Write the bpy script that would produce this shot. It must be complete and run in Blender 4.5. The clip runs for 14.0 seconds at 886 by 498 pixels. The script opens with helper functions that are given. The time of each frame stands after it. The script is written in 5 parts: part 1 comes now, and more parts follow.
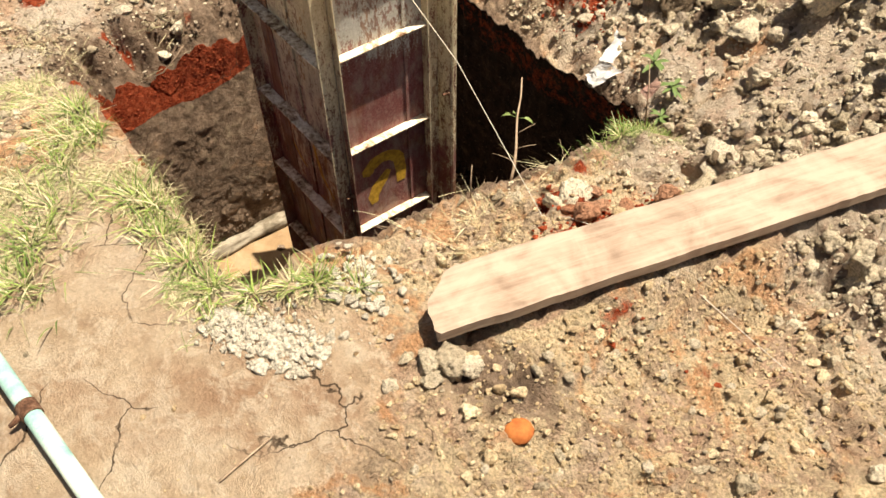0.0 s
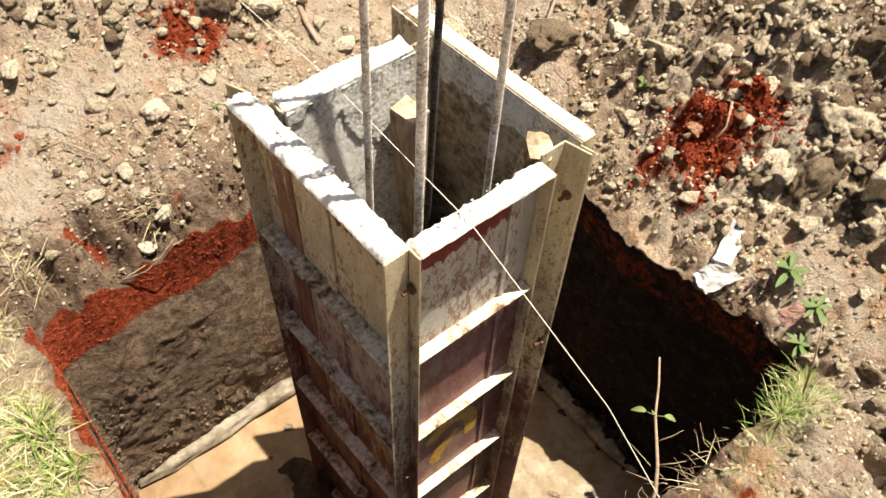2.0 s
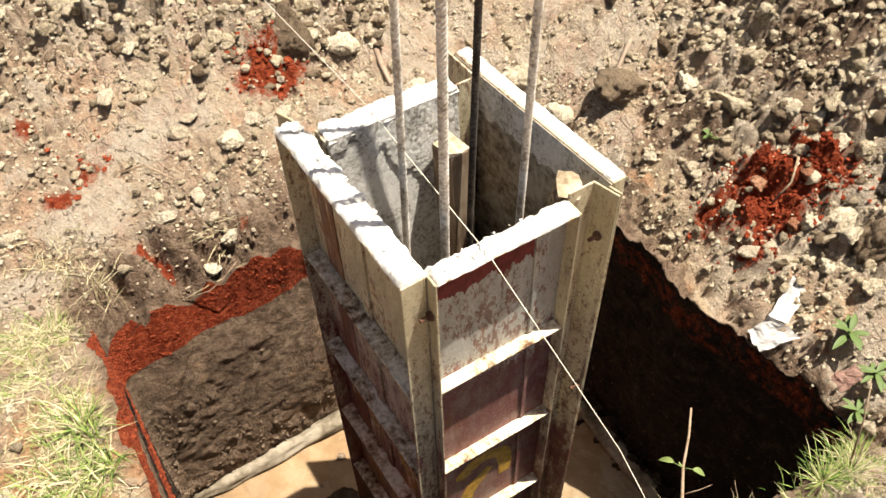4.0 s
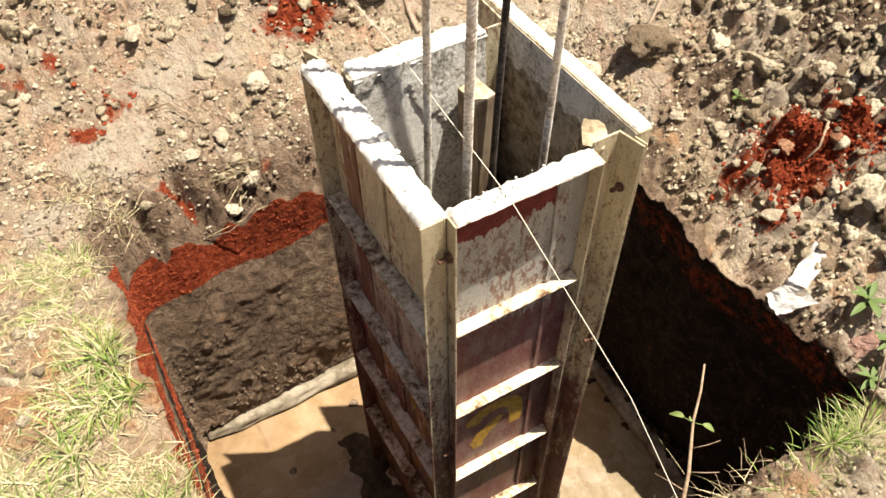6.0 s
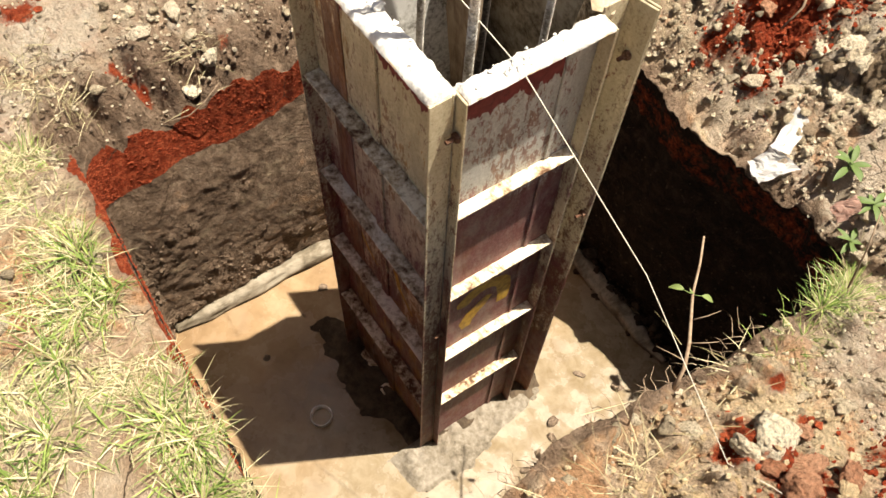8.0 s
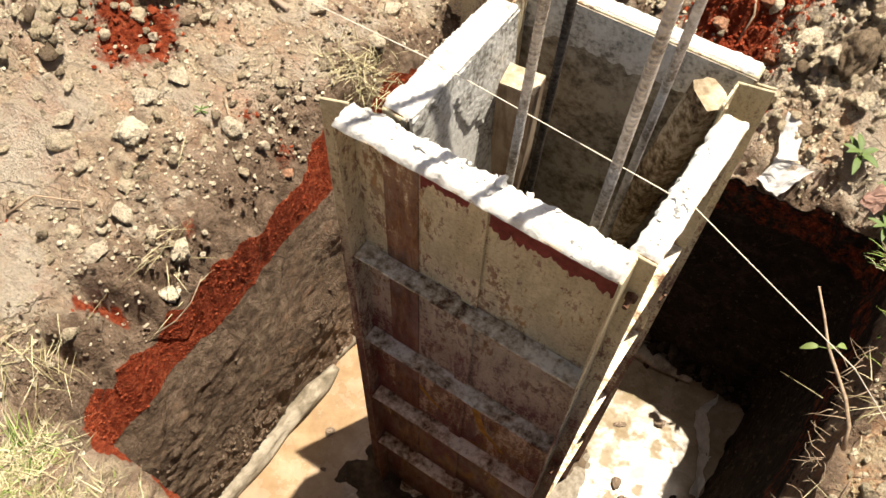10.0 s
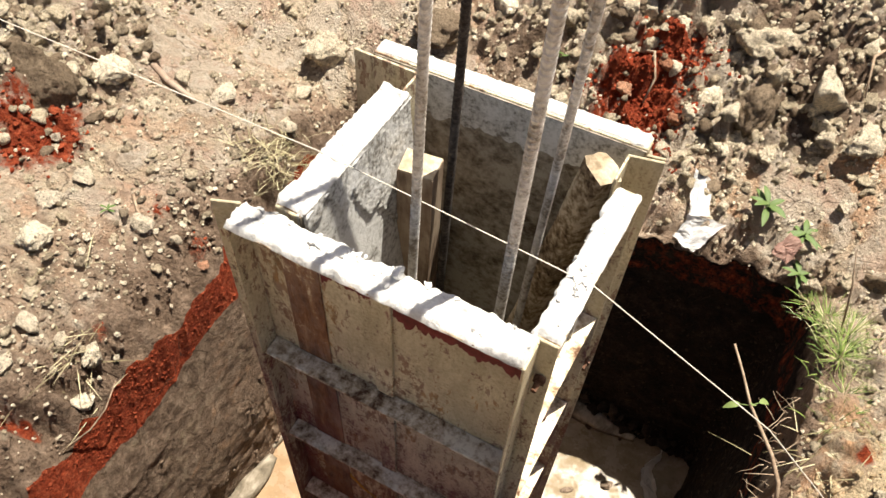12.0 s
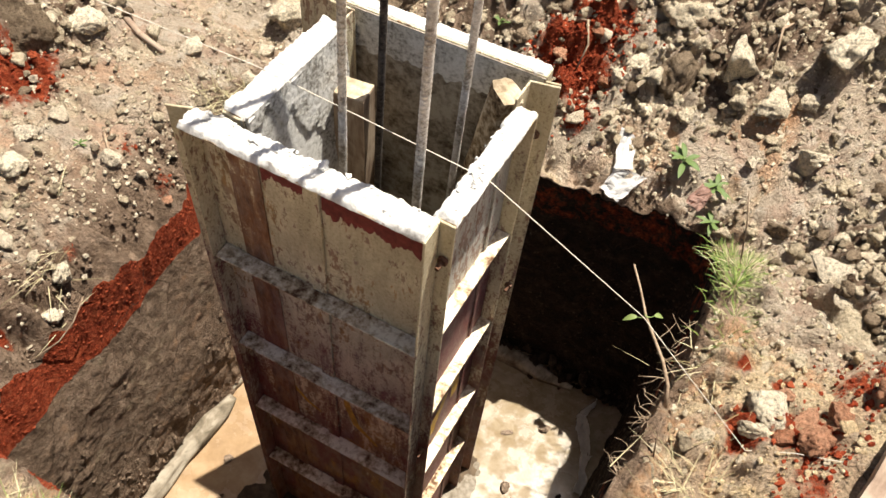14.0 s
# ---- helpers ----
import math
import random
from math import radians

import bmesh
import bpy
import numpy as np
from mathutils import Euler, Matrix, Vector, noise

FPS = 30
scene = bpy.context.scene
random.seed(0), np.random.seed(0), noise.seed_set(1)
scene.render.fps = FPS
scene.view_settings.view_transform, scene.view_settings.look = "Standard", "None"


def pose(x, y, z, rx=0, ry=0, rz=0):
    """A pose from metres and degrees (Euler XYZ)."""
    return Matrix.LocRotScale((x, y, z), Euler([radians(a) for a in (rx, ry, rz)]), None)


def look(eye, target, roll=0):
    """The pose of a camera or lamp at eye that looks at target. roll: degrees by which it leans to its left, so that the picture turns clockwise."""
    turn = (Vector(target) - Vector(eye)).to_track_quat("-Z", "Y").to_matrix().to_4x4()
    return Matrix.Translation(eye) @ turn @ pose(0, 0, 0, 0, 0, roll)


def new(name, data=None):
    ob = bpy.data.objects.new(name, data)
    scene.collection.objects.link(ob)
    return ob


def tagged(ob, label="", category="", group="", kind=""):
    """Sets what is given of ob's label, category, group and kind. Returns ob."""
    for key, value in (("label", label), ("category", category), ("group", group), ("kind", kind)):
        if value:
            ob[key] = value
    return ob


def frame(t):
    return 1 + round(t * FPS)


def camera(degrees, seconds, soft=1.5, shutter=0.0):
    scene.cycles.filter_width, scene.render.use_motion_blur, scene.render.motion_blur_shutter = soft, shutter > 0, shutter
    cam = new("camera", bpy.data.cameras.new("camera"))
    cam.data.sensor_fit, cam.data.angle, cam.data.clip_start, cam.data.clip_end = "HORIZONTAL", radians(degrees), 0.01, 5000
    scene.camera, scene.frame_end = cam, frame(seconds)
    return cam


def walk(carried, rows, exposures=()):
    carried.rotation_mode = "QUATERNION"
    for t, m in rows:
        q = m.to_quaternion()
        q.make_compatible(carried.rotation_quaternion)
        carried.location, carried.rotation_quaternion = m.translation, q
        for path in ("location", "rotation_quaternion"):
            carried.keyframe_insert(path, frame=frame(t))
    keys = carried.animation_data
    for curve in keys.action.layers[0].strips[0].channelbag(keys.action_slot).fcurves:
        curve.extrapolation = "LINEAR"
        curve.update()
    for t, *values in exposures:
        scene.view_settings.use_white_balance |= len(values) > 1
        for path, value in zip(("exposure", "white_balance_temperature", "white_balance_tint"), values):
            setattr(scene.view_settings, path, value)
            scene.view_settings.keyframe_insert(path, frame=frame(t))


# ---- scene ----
cam = camera(56.7, 14.0)
PATH = [
    (0, (1.913, -0.752, 1.494), (0.882, -0.001, -0.046), -0.6),
    (0.5, (1.493, -0.621, 1.421), (0.521, 0.171, -0.137), 1.4),
    (1, (1.201, -0.516, 1.413), (0.322, 0.308, -0.184), 3.9),
    (1.5, (0.994, -0.511, 1.418), (0.135, 0.322, -0.185), 4.8),
    (2, (0.996, -0.427, 1.486), (0.077, 0.372, -0.101), 2.7),
    (2.5, (1.065, -0.379, 1.501), (0.09, 0.366, -0.078), 0.4),
    (3, (1.09, -0.361, 1.497), (0.052, 0.347, -0.06), -1.3),
    (3.2, (1.088, -0.352, 1.494), (0.018, 0.342, -0.046), -2.0),
    (5.3, (1.119, -0.374, 1.492), (-0.04, 0.25, -0.013), -0.7),
    (5.5, (1.115, -0.374, 1.488), (-0.025, 0.24, -0.037), -0.6),
    (6, (1.117, -0.374, 1.475), (0.026, 0.212, -0.095), -1.1),
    (6.5, (1.122, -0.378, 1.461), (0.096, 0.179, -0.163), -1.4),
    (7, (1.127, -0.384, 1.444), (0.179, 0.143, -0.236), -1.3),
    (7.2, (1.125, -0.383, 1.438), (0.206, 0.139, -0.26), -1.0),
    (9.3, (0.661, -0.57, 1.359), (0.06, 0.155, -0.405), 5.9),
    (9.5, (0.605, -0.564, 1.336), (0.0, 0.2, -0.411), 4.3),
    (10, (0.508, -0.557, 1.381), (-0.064, 0.33, -0.318), 2.6),
    (10.5, (0.475, -0.567, 1.412), (-0.08, 0.427, -0.232), 1.9),
    (11, (0.512, -0.51, 1.401), (-0.042, 0.54, -0.209), 2.4),
    (11.5, (0.536, -0.49, 1.397), (-0.02, 0.575, -0.202), 2.7),
    (12, (0.539, -0.489, 1.39), (0.003, 0.568, -0.222), 3.2),
    (12.5, (0.537, -0.49, 1.382), (0.033, 0.551, -0.25), 3.6),
    (13, (0.574, -0.506, 1.376), (0.104, 0.531, -0.269), 5.0),
    (13.5, (0.634, -0.62, 1.392), (0.165, 0.415, -0.254), 6.0),
    (14, (0.731, -0.646, 1.453), (0.234, 0.439, -0.152), 6.3),
]
walk(cam, [(t, look(eye, target, roll)) for t, eye, target, roll in PATH], [(0.0, 1.05, 7250, 10), (1.0, 1.07, 7150, 10), (3.0, 1.1, 6800, 10), (9.5, 1.08, 7050, 10), (11.0, 1.1, 6600, 10), (12.5, 1.1, 6600, 10), (14.0, 1.03, 6600, 10)])
# ---------------------------------------------------------------- world and sun
SUN_DIR = Vector((0.14, 0.275, 1.0)).normalized()      # towards the sun
world = bpy.data.worlds.new("world")
scene.world = world
world.use_nodes = True
wn = world.node_tree
sky = wn.nodes.new("ShaderNodeTexSky")
sky.sky_type = "NISHITA"
sky.sun_disc = False
sky.air_density = 0.8
sky.dust_density = 4.0
sky.sun_elevation = math.asin(SUN_DIR.z)
sky.sun_rotation = math.atan2(SUN_DIR.x, SUN_DIR.y)
wn.links.new(sky.outputs[0], wn.nodes["Background"].inputs[0])
wn.nodes["Background"].inputs[1].default_value = 0.042
sun = new("sun", bpy.data.lights.new("sun", "SUN"))
sun.data.energy = 5.0
sun.data.angle = radians(0.5)
sun.data.color = (1.0, 0.95, 0.86)
sun.matrix_world = look(SUN_DIR * 20, (0, 0, 0))

# ---------------------------------------------------------------- noise
def hash3(i, j, k, seed):
    n = (i * 374761393 + j * 668265263 + k * 1274126177 + seed * 362437) & 0xFFFFFFFF
    n = ((n ^ (n >> 13)) * 1274126177) & 0xFFFFFFFF
    n = ((n ^ (n >> 16)) * 2246822519) & 0xFFFFFFFF
    return ((n ^ (n >> 15)) & 0xFFFFFF) / float(0xFFFFFF)


def vnoise(p, seed=0):
    """Smooth value noise in -1..1 at the rows of p."""
    f = np.floor(p)
    i = f.astype(np.int64)
    w = p - f
    w = w * w * w * (w * (w * 6 - 15) + 10)
    out = np.zeros(len(p))
    for a in (0, 1):
        for b in (0, 1):
            for c in (0, 1):
                g = (w[:, 0] if a else 1 - w[:, 0]) * (w[:, 1] if b else 1 - w[:, 1]) * (w[:, 2] if c else 1 - w[:, 2])
                out += g * hash3(i[:, 0] + a, i[:, 1] + b, i[:, 2] + c, seed)
    return out * 2 - 1


def fbm(p, scale, octaves=4, gain=0.5, seed=0):
    out, amp, q = 0, 1.0, p / scale
    for o in range(octaves):
        out = out + amp * vnoise(q + 17.3 * o, seed + o)
        q, amp = q * 2.03, amp * gain
    return out


def lumps(xy, cell, fill, seed):
    """Height of half-sunk clods of about the size cell, 0..1."""
    q = xy / cell
    f = np.floor(q).astype(np.int64)
    best = np.zeros(len(q))
    for a in (-1, 0, 1):
        for b in (-1, 0, 1):
            i, j = f[:, 0] + a, f[:, 1] + b
            z = np.zeros_like(i)
            cx, cy = i + hash3(i, j, z, seed), j + hash3(i, j, z, seed + 1)
            r = 0.25 + 0.45 * hash3(i, j, z, seed + 2)
            on = hash3(i, j, z, seed + 3) < fill
            d = ((q[:, 0] - cx) ** 2 + (q[:, 1] - cy) ** 2) / (r * r)
            best = np.maximum(best, np.where(on, np.sqrt(np.clip(1 - d, 0, 1)) * r * 1.4, 0))
    return best


def ramp(v, a, b):
    s = np.clip((v - a) / (b - a), 0, 1)
    return s * s * (3 - 2 * s)


def blob(x, y, cx, cy, r):
    return np.exp(-((x - cx) ** 2 + (y - cy) ** 2) / (r * r))


# ---------------------------------------------------------------- the lie of the land
FLOOR = -1.10                                          # water in the pit
TOP = 0.55                                             # top of the formwork


def plank_line(x, y):
    """Share of the way along the plank, and distance from its middle line."""
    t = np.clip(((x - 1.135) * 0.306 + (y + 0.231) * 1.135) / 1.382, 0, 1.5)
    return t, np.hypot(x - 1.135 - 0.306 * t, y + 0.231 - 1.135 * t)


def terrain(x, y):
    """Mean ground height."""
    south = ramp(-y, -0.55, 0.5) * ramp(x, -0.45, 0.25)
    g = -0.035 + 0.165 * south
    g = g + 0.24 * ramp(y, 1.0, 1.8) + 0.22 * ramp(-x, 0.75, 1.7)
    g = g - 0.13 * np.exp(-np.clip(y - 0.88, 0, 9) / 0.20) * ramp(y, 0.6, 0.88)
    g = g + 0.05 * blob(x, y, 1.05, 0.2, 0.22) + 0.12 * blob(x, y, 1.35, 0.95, 0.35)
    g = g + 0.14 * blob(x, y, -1.15, 0.0, 0.35)
    t, off = plank_line(x, y)
    g = g + (0.120 - 0.02 * t - g) * np.exp(-(off / 0.15) ** 4) * ramp(t, 0.02, 0.2)
    return g


def cloddy(x, y):
    """Where the spoil lies in clods, 0..1."""
    far = np.maximum(ramp(y + 0.25 * np.sin(3.1 * x + 0.8), 1.05, 1.35), ramp(-x + 0.12 * np.sin(5 * y), 0.78, 1.05))
    east = ramp(x + 0.08 * np.sin(9 * y), 0.98, 1.12) * (0.4 * ramp(y, -0.35, 0.1) + 0.6 * ramp(y, 0.45, 0.7))
    patch = ramp(x - y * 0.25, 1.12, 1.3) * ramp(y, -0.6, -0.2) * 0.45
    bank = 0.45 * ramp(x, 0.8, 0.88) * (1 - ramp(x, 1.05, 1.2)) * ramp(y, -0.25, -0.1) * (1 - ramp(y, 0.42, 0.6))
    patch = np.maximum(patch, bank)
    return np.clip(np.maximum(np.maximum(far, east), patch), 0, 1) * (1 - 0.92 * np.exp(-(plank_line(x, y)[1] / 0.10) ** 4))


def compact(x, y):
    """Trodden, hard bare ground south of the pit, 0..1."""
    return ramp(-y + 0.1 * np.sin(4 * x) + 0.16 * ramp(x, 0.92, 1.05) * (1 - ramp(x, 1.15, 1.3)), 0.28, 0.5) * ramp(x, 0.0, 0.5) * (1 - ramp(x - y * 0.3, 1.40, 1.55))


def slump(x, y):
    """How far the ground has sunk towards the lip of the pit."""
    nx, ny = np.clip(x, -0.40, 0.835), np.clip(y, -0.495, 0.885)
    d = np.hypot(x - nx, y - ny)
    west = ramp(-nx, 0.29, 0.37)
    return (0.02 + 0.135 * west + 0.03 * ramp(ny, 0.7, 0.85)) * np.exp(-d / (0.05 + 0.045 * west))


def broken(x, y):
    """Crumbly patches between smooth dried clay, 0..1."""
    p = np.stack([x, y, np.zeros_like(x)], 1)
    near = ramp(slump(x, y), 0.05, 0.09)
    bend = 0.03 * np.stack([fbm(p, 0.10, 3, 0.6, 311), fbm(p + 4, 0.10, 3, 0.6, 312)], 1)
    plate = ramp(lumps(np.stack([x, y], 1) + bend, 0.15, 0.9, 331), 0.04, 0.2)
    near = np.maximum(near, 0.62 * (1 - plate))
    return np.clip(np.maximum(ramp(fbm(p, 0.21, 4, 0.62, 301), 0.06, 0.30), near), 0, 1) * (1 - compact(x, y))


# cracks torn open where the bank sags: from, to, depth, width
GASHES = [(0.985, 0.02, 0.975, 0.20, 0.05, 0.022), (1.02, 0.68, 1.16, 0.64, 0.09, 0.045), (-0.52, -0.300, -0.39, -0.25, 0.10, 0.034), (-0.47, -0.20, -0.40, -0.16, 0.04, 0.02), (-0.46, 0.02, -0.40, 0.06, 0.04, 0.02), (-0.455, 0.44, -0.39, 0.46, 0.06, 0.026), (-0.50, -0.42, -0.39, -0.395, 0.08, 0.030)]


def ground_height(x, y, fine=True):
    xy = np.stack([x, y], 1)
    p = np.stack([x, y, np.zeros_like(x)], 1)
    c, k = cloddy(x, y), compact(x, y)
    z = terrain(x, y) - slump(x, y) + 0.018 * fbm(p, 0.5, 3, 0.5, 5) * (1 - 0.6 * k)
    warp = np.stack([fbm(p, 0.09, 3, 0.6, 7), fbm(p + 9, 0.09, 3, 0.6, 8)], 1)
    crag = np.clip(1 + 0.35 * fbm(p, 0.05, 3, 0.6, 9), 0.5, 1.3)
    xy = xy + 0.018 * warp
    z = z + c * crag * (0.050 * lumps(xy, 0.21, 0.6, 11) + 0.042 * lumps(xy + 3.3, 0.1, 0.75, 21) + 0.016 * lumps(xy + 5.1, 0.020, 0.75, 25) - 0.024)
    z = z + 0.014 * (1 - c) * (1 - k) * ramp(-broken(x, y), -0.6, -0.25)
    z = z + (0.12 + 0.88 * c) * (1 - 0.9 * k) * 0.026 * (0.6 - np.abs(fbm(p, 0.11, 4, 0.6, 13)))
    mid = 0.12 + 0.88 * np.maximum(c, 0.55 * broken(x, y))
    z = z + (1 - 0.85 * k) * mid * crag * (0.038 * lumps(xy + 1.7, 0.055, 0.75, 31) + 0.018 * lumps(xy + 7.7, 0.027, 0.7, 41))
    for ax, ay, bx, by, deep, w in GASHES:
        t = np.clip(((x - ax) * (bx - ax) + (y - ay) * (by - ay)) / ((bx - ax) ** 2 + (by - ay) ** 2), 0, 1)
        z = z - deep * np.exp(-((x - ax - t * (bx - ax)) ** 2 + (y - ay - t * (by - ay)) ** 2) / (w * (0.4 + t)) ** 2)
    if fine:
        z = z + (1 - 0.8 * k) * 0.006 * fbm(p, 0.03, 3, 0.6, 51) + 0.002 * fbm(p, 0.02, 2, 0.5, 61)
    return z


GX, GY = np.linspace(-2.6, 2.6, 650), np.linspace(-1.4, 2.9, 540)
_gx, _gy = np.meshgrid(GX, GY)
GRID = ground_height(_gx.ravel(), _gy.ravel()).reshape(_gx.shape)


def gz(x, y):
    """Ground height at one place, from the table."""
    u, v = (x - GX[0]) / (GX[1] - GX[0]), (y - GY[0]) / (GY[1] - GY[0])
    i, j = int(u), int(v)
    u, v = u - i, v - j
    return float((GRID[j, i] * (1 - u) + GRID[j, i + 1] * u) * (1 - v) + (GRID[j + 1, i] * (1 - u) + GRID[j + 1, i + 1] * u) * v)


# ---------------------------------------------------------------- materials
def material(name, rough=0.9, metal=0.0, spec=0.3):
    m = bpy.data.materials.new(name)
    m.use_nodes = True
    nt = m.node_tree
    b = nt.nodes["Principled BSDF"]
    b.inputs["Roughness"].default_value = rough
    b.inputs["Metallic"].default_value = metal
    b.inputs["Specular IOR Level"].default_value = spec
    return m, nt, b


def where(nt, stretch=(1, 1, 1), shift=(0, 0, 0)):
    g = nt.nodes.new("ShaderNodeNewGeometry")
    mp = nt.nodes.new("ShaderNodeMapping")
    mp.inputs["Scale"].default_value = stretch
    mp.inputs["Location"].default_value = shift
    nt.links.new(g.outputs["Position"], mp.inputs["Vector"])
    return mp.outputs[0]


def tex(nt, vec, scale, detail=6, rough=0.6, distort=0.0):
    n = nt.nodes.new("ShaderNodeTexNoise")
    n.inputs["Scale"].default_value = scale
    n.inputs["Detail"].default_value = detail
    n.inputs["Roughness"].default_value = rough
    n.inputs["Distortion"].default_value = distort
    nt.links.new(vec, n.inputs["Vector"])
    return n.outputs["Fac"]


def steps(nt, fac, *stops):
    r = nt.nodes.new("ShaderNodeValToRGB")
    e = r.color_ramp.elements
    while len(e) < len(stops):
        e.new(0.5)
    for el, (at, col) in zip(e, stops):
        el.position = at
        el.color = (*col, 1) if isinstance(col, tuple) else (col, col, col, 1)
    nt.links.new(fac, r.inputs[0])
    return r.outputs[0]


def mix(nt, fac, a, b, mode="MIX"):
    n = nt.nodes.new("ShaderNodeMix")
    n.data_type = "RGBA"
    n.blend_type = mode
    for sock, v in ((n.inputs[0], fac), (n.inputs[6], a), (n.inputs[7], b)):
        if isinstance(v, (int, float)):
            sock.default_value = v
        elif isinstance(v, tuple):
            sock.default_value = (*v, 1)
        else:
            nt.links.new(v, sock)
    return n.outputs[2]


def calc(nt, op, a, b=0.0, c=0.0):
    n = nt.nodes.new("ShaderNodeMath")
    n.operation = op
    for sock, v in zip(n.inputs, (a, b, c)):
        if isinstance(v, (int, float)):
            sock.default_value = v
        else:
            nt.links.new(v, sock)
    return n.outputs[0]


def bump(nt, bsdf, height, strength=0.5, dist=0.01):
    n = nt.nodes.new("ShaderNodeBump")
    n.inputs["Strength"].default_value = strength
    n.inputs["Distance"].default_value = dist
    nt.links.new(height, n.inputs["Height"])
    nt.links.new(n.outputs[0], bsdf.inputs["Normal"])


def colour(nt, bsdf, c):
    nt.links.new(c, bsdf.inputs["Base Color"])


def soil_colours(nt, v):
    """Dry tan, red laterite and near-black damp soil with pit shade in its colour, each with its own mottling."""
    big, fine = tex(nt, v, 3.2, 8, 0.62, 0.4), tex(nt, v, 38, 8, 0.7)
    tan = steps(nt, big, (0.30, (0.22, 0.145, 0.088)), (0.48, (0.40, 0.28, 0.178)), (0.7, (0.53, 0.40, 0.275)))
    patchy = tex(nt, v, 8.5, 7, 0.65, 1.2)
    tan = mix(nt, steps(nt, patchy, (0.52, 0.0), (0.66, 0.85)), tan, (0.55, 0.45, 0.34))
    tan = mix(nt, steps(nt, tex(nt, v, 5.3, 6, 0.6, 0.8), (0.50, 0.0), (0.66, 0.7)), tan, (0.44, 0.245, 0.165))
    tan = mix(nt, steps(nt, patchy, (0.30, 0.75), (0.44, 0.0)), tan, (0.17, 0.12, 0.078))
    tan = mix(nt, calc(nt, "MULTIPLY", fine, 0.5), tan, steps(nt, fine, (0.32, (0.13, 0.09, 0.056)), (0.62, (0.56, 0.44, 0.31))))
    tan = mix(nt, steps(nt, tex(nt, v, 6.5, 6, 0.65, 1.0), (0.48, 0.0), (0.58, 0.75)), tan, (0.56, 0.44, 0.27))
    tan = mix(nt, steps(nt, tex(nt, v, 4.1, 6, 0.65, 1.0), (0.50, 0.0), (0.58, 0.8)), tan, (0.48, 0.245, 0.115))
    red = steps(nt, tex(nt, v, 55, 8, 0.75), (0.28, (0.065, 0.012, 0.004)), (0.48, (0.255, 0.041, 0.014)), (0.70, (0.42, 0.11, 0.046)))
    dusky = steps(nt, tex(nt, v, 22, 8, 0.7, 0.3), (0.3, (0.006, 0.0035, 0.0022)), (0.52, (0.024, 0.0145, 0.0095)), (0.75, (0.075, 0.05, 0.033)))
    return tan, red, dusky, fine


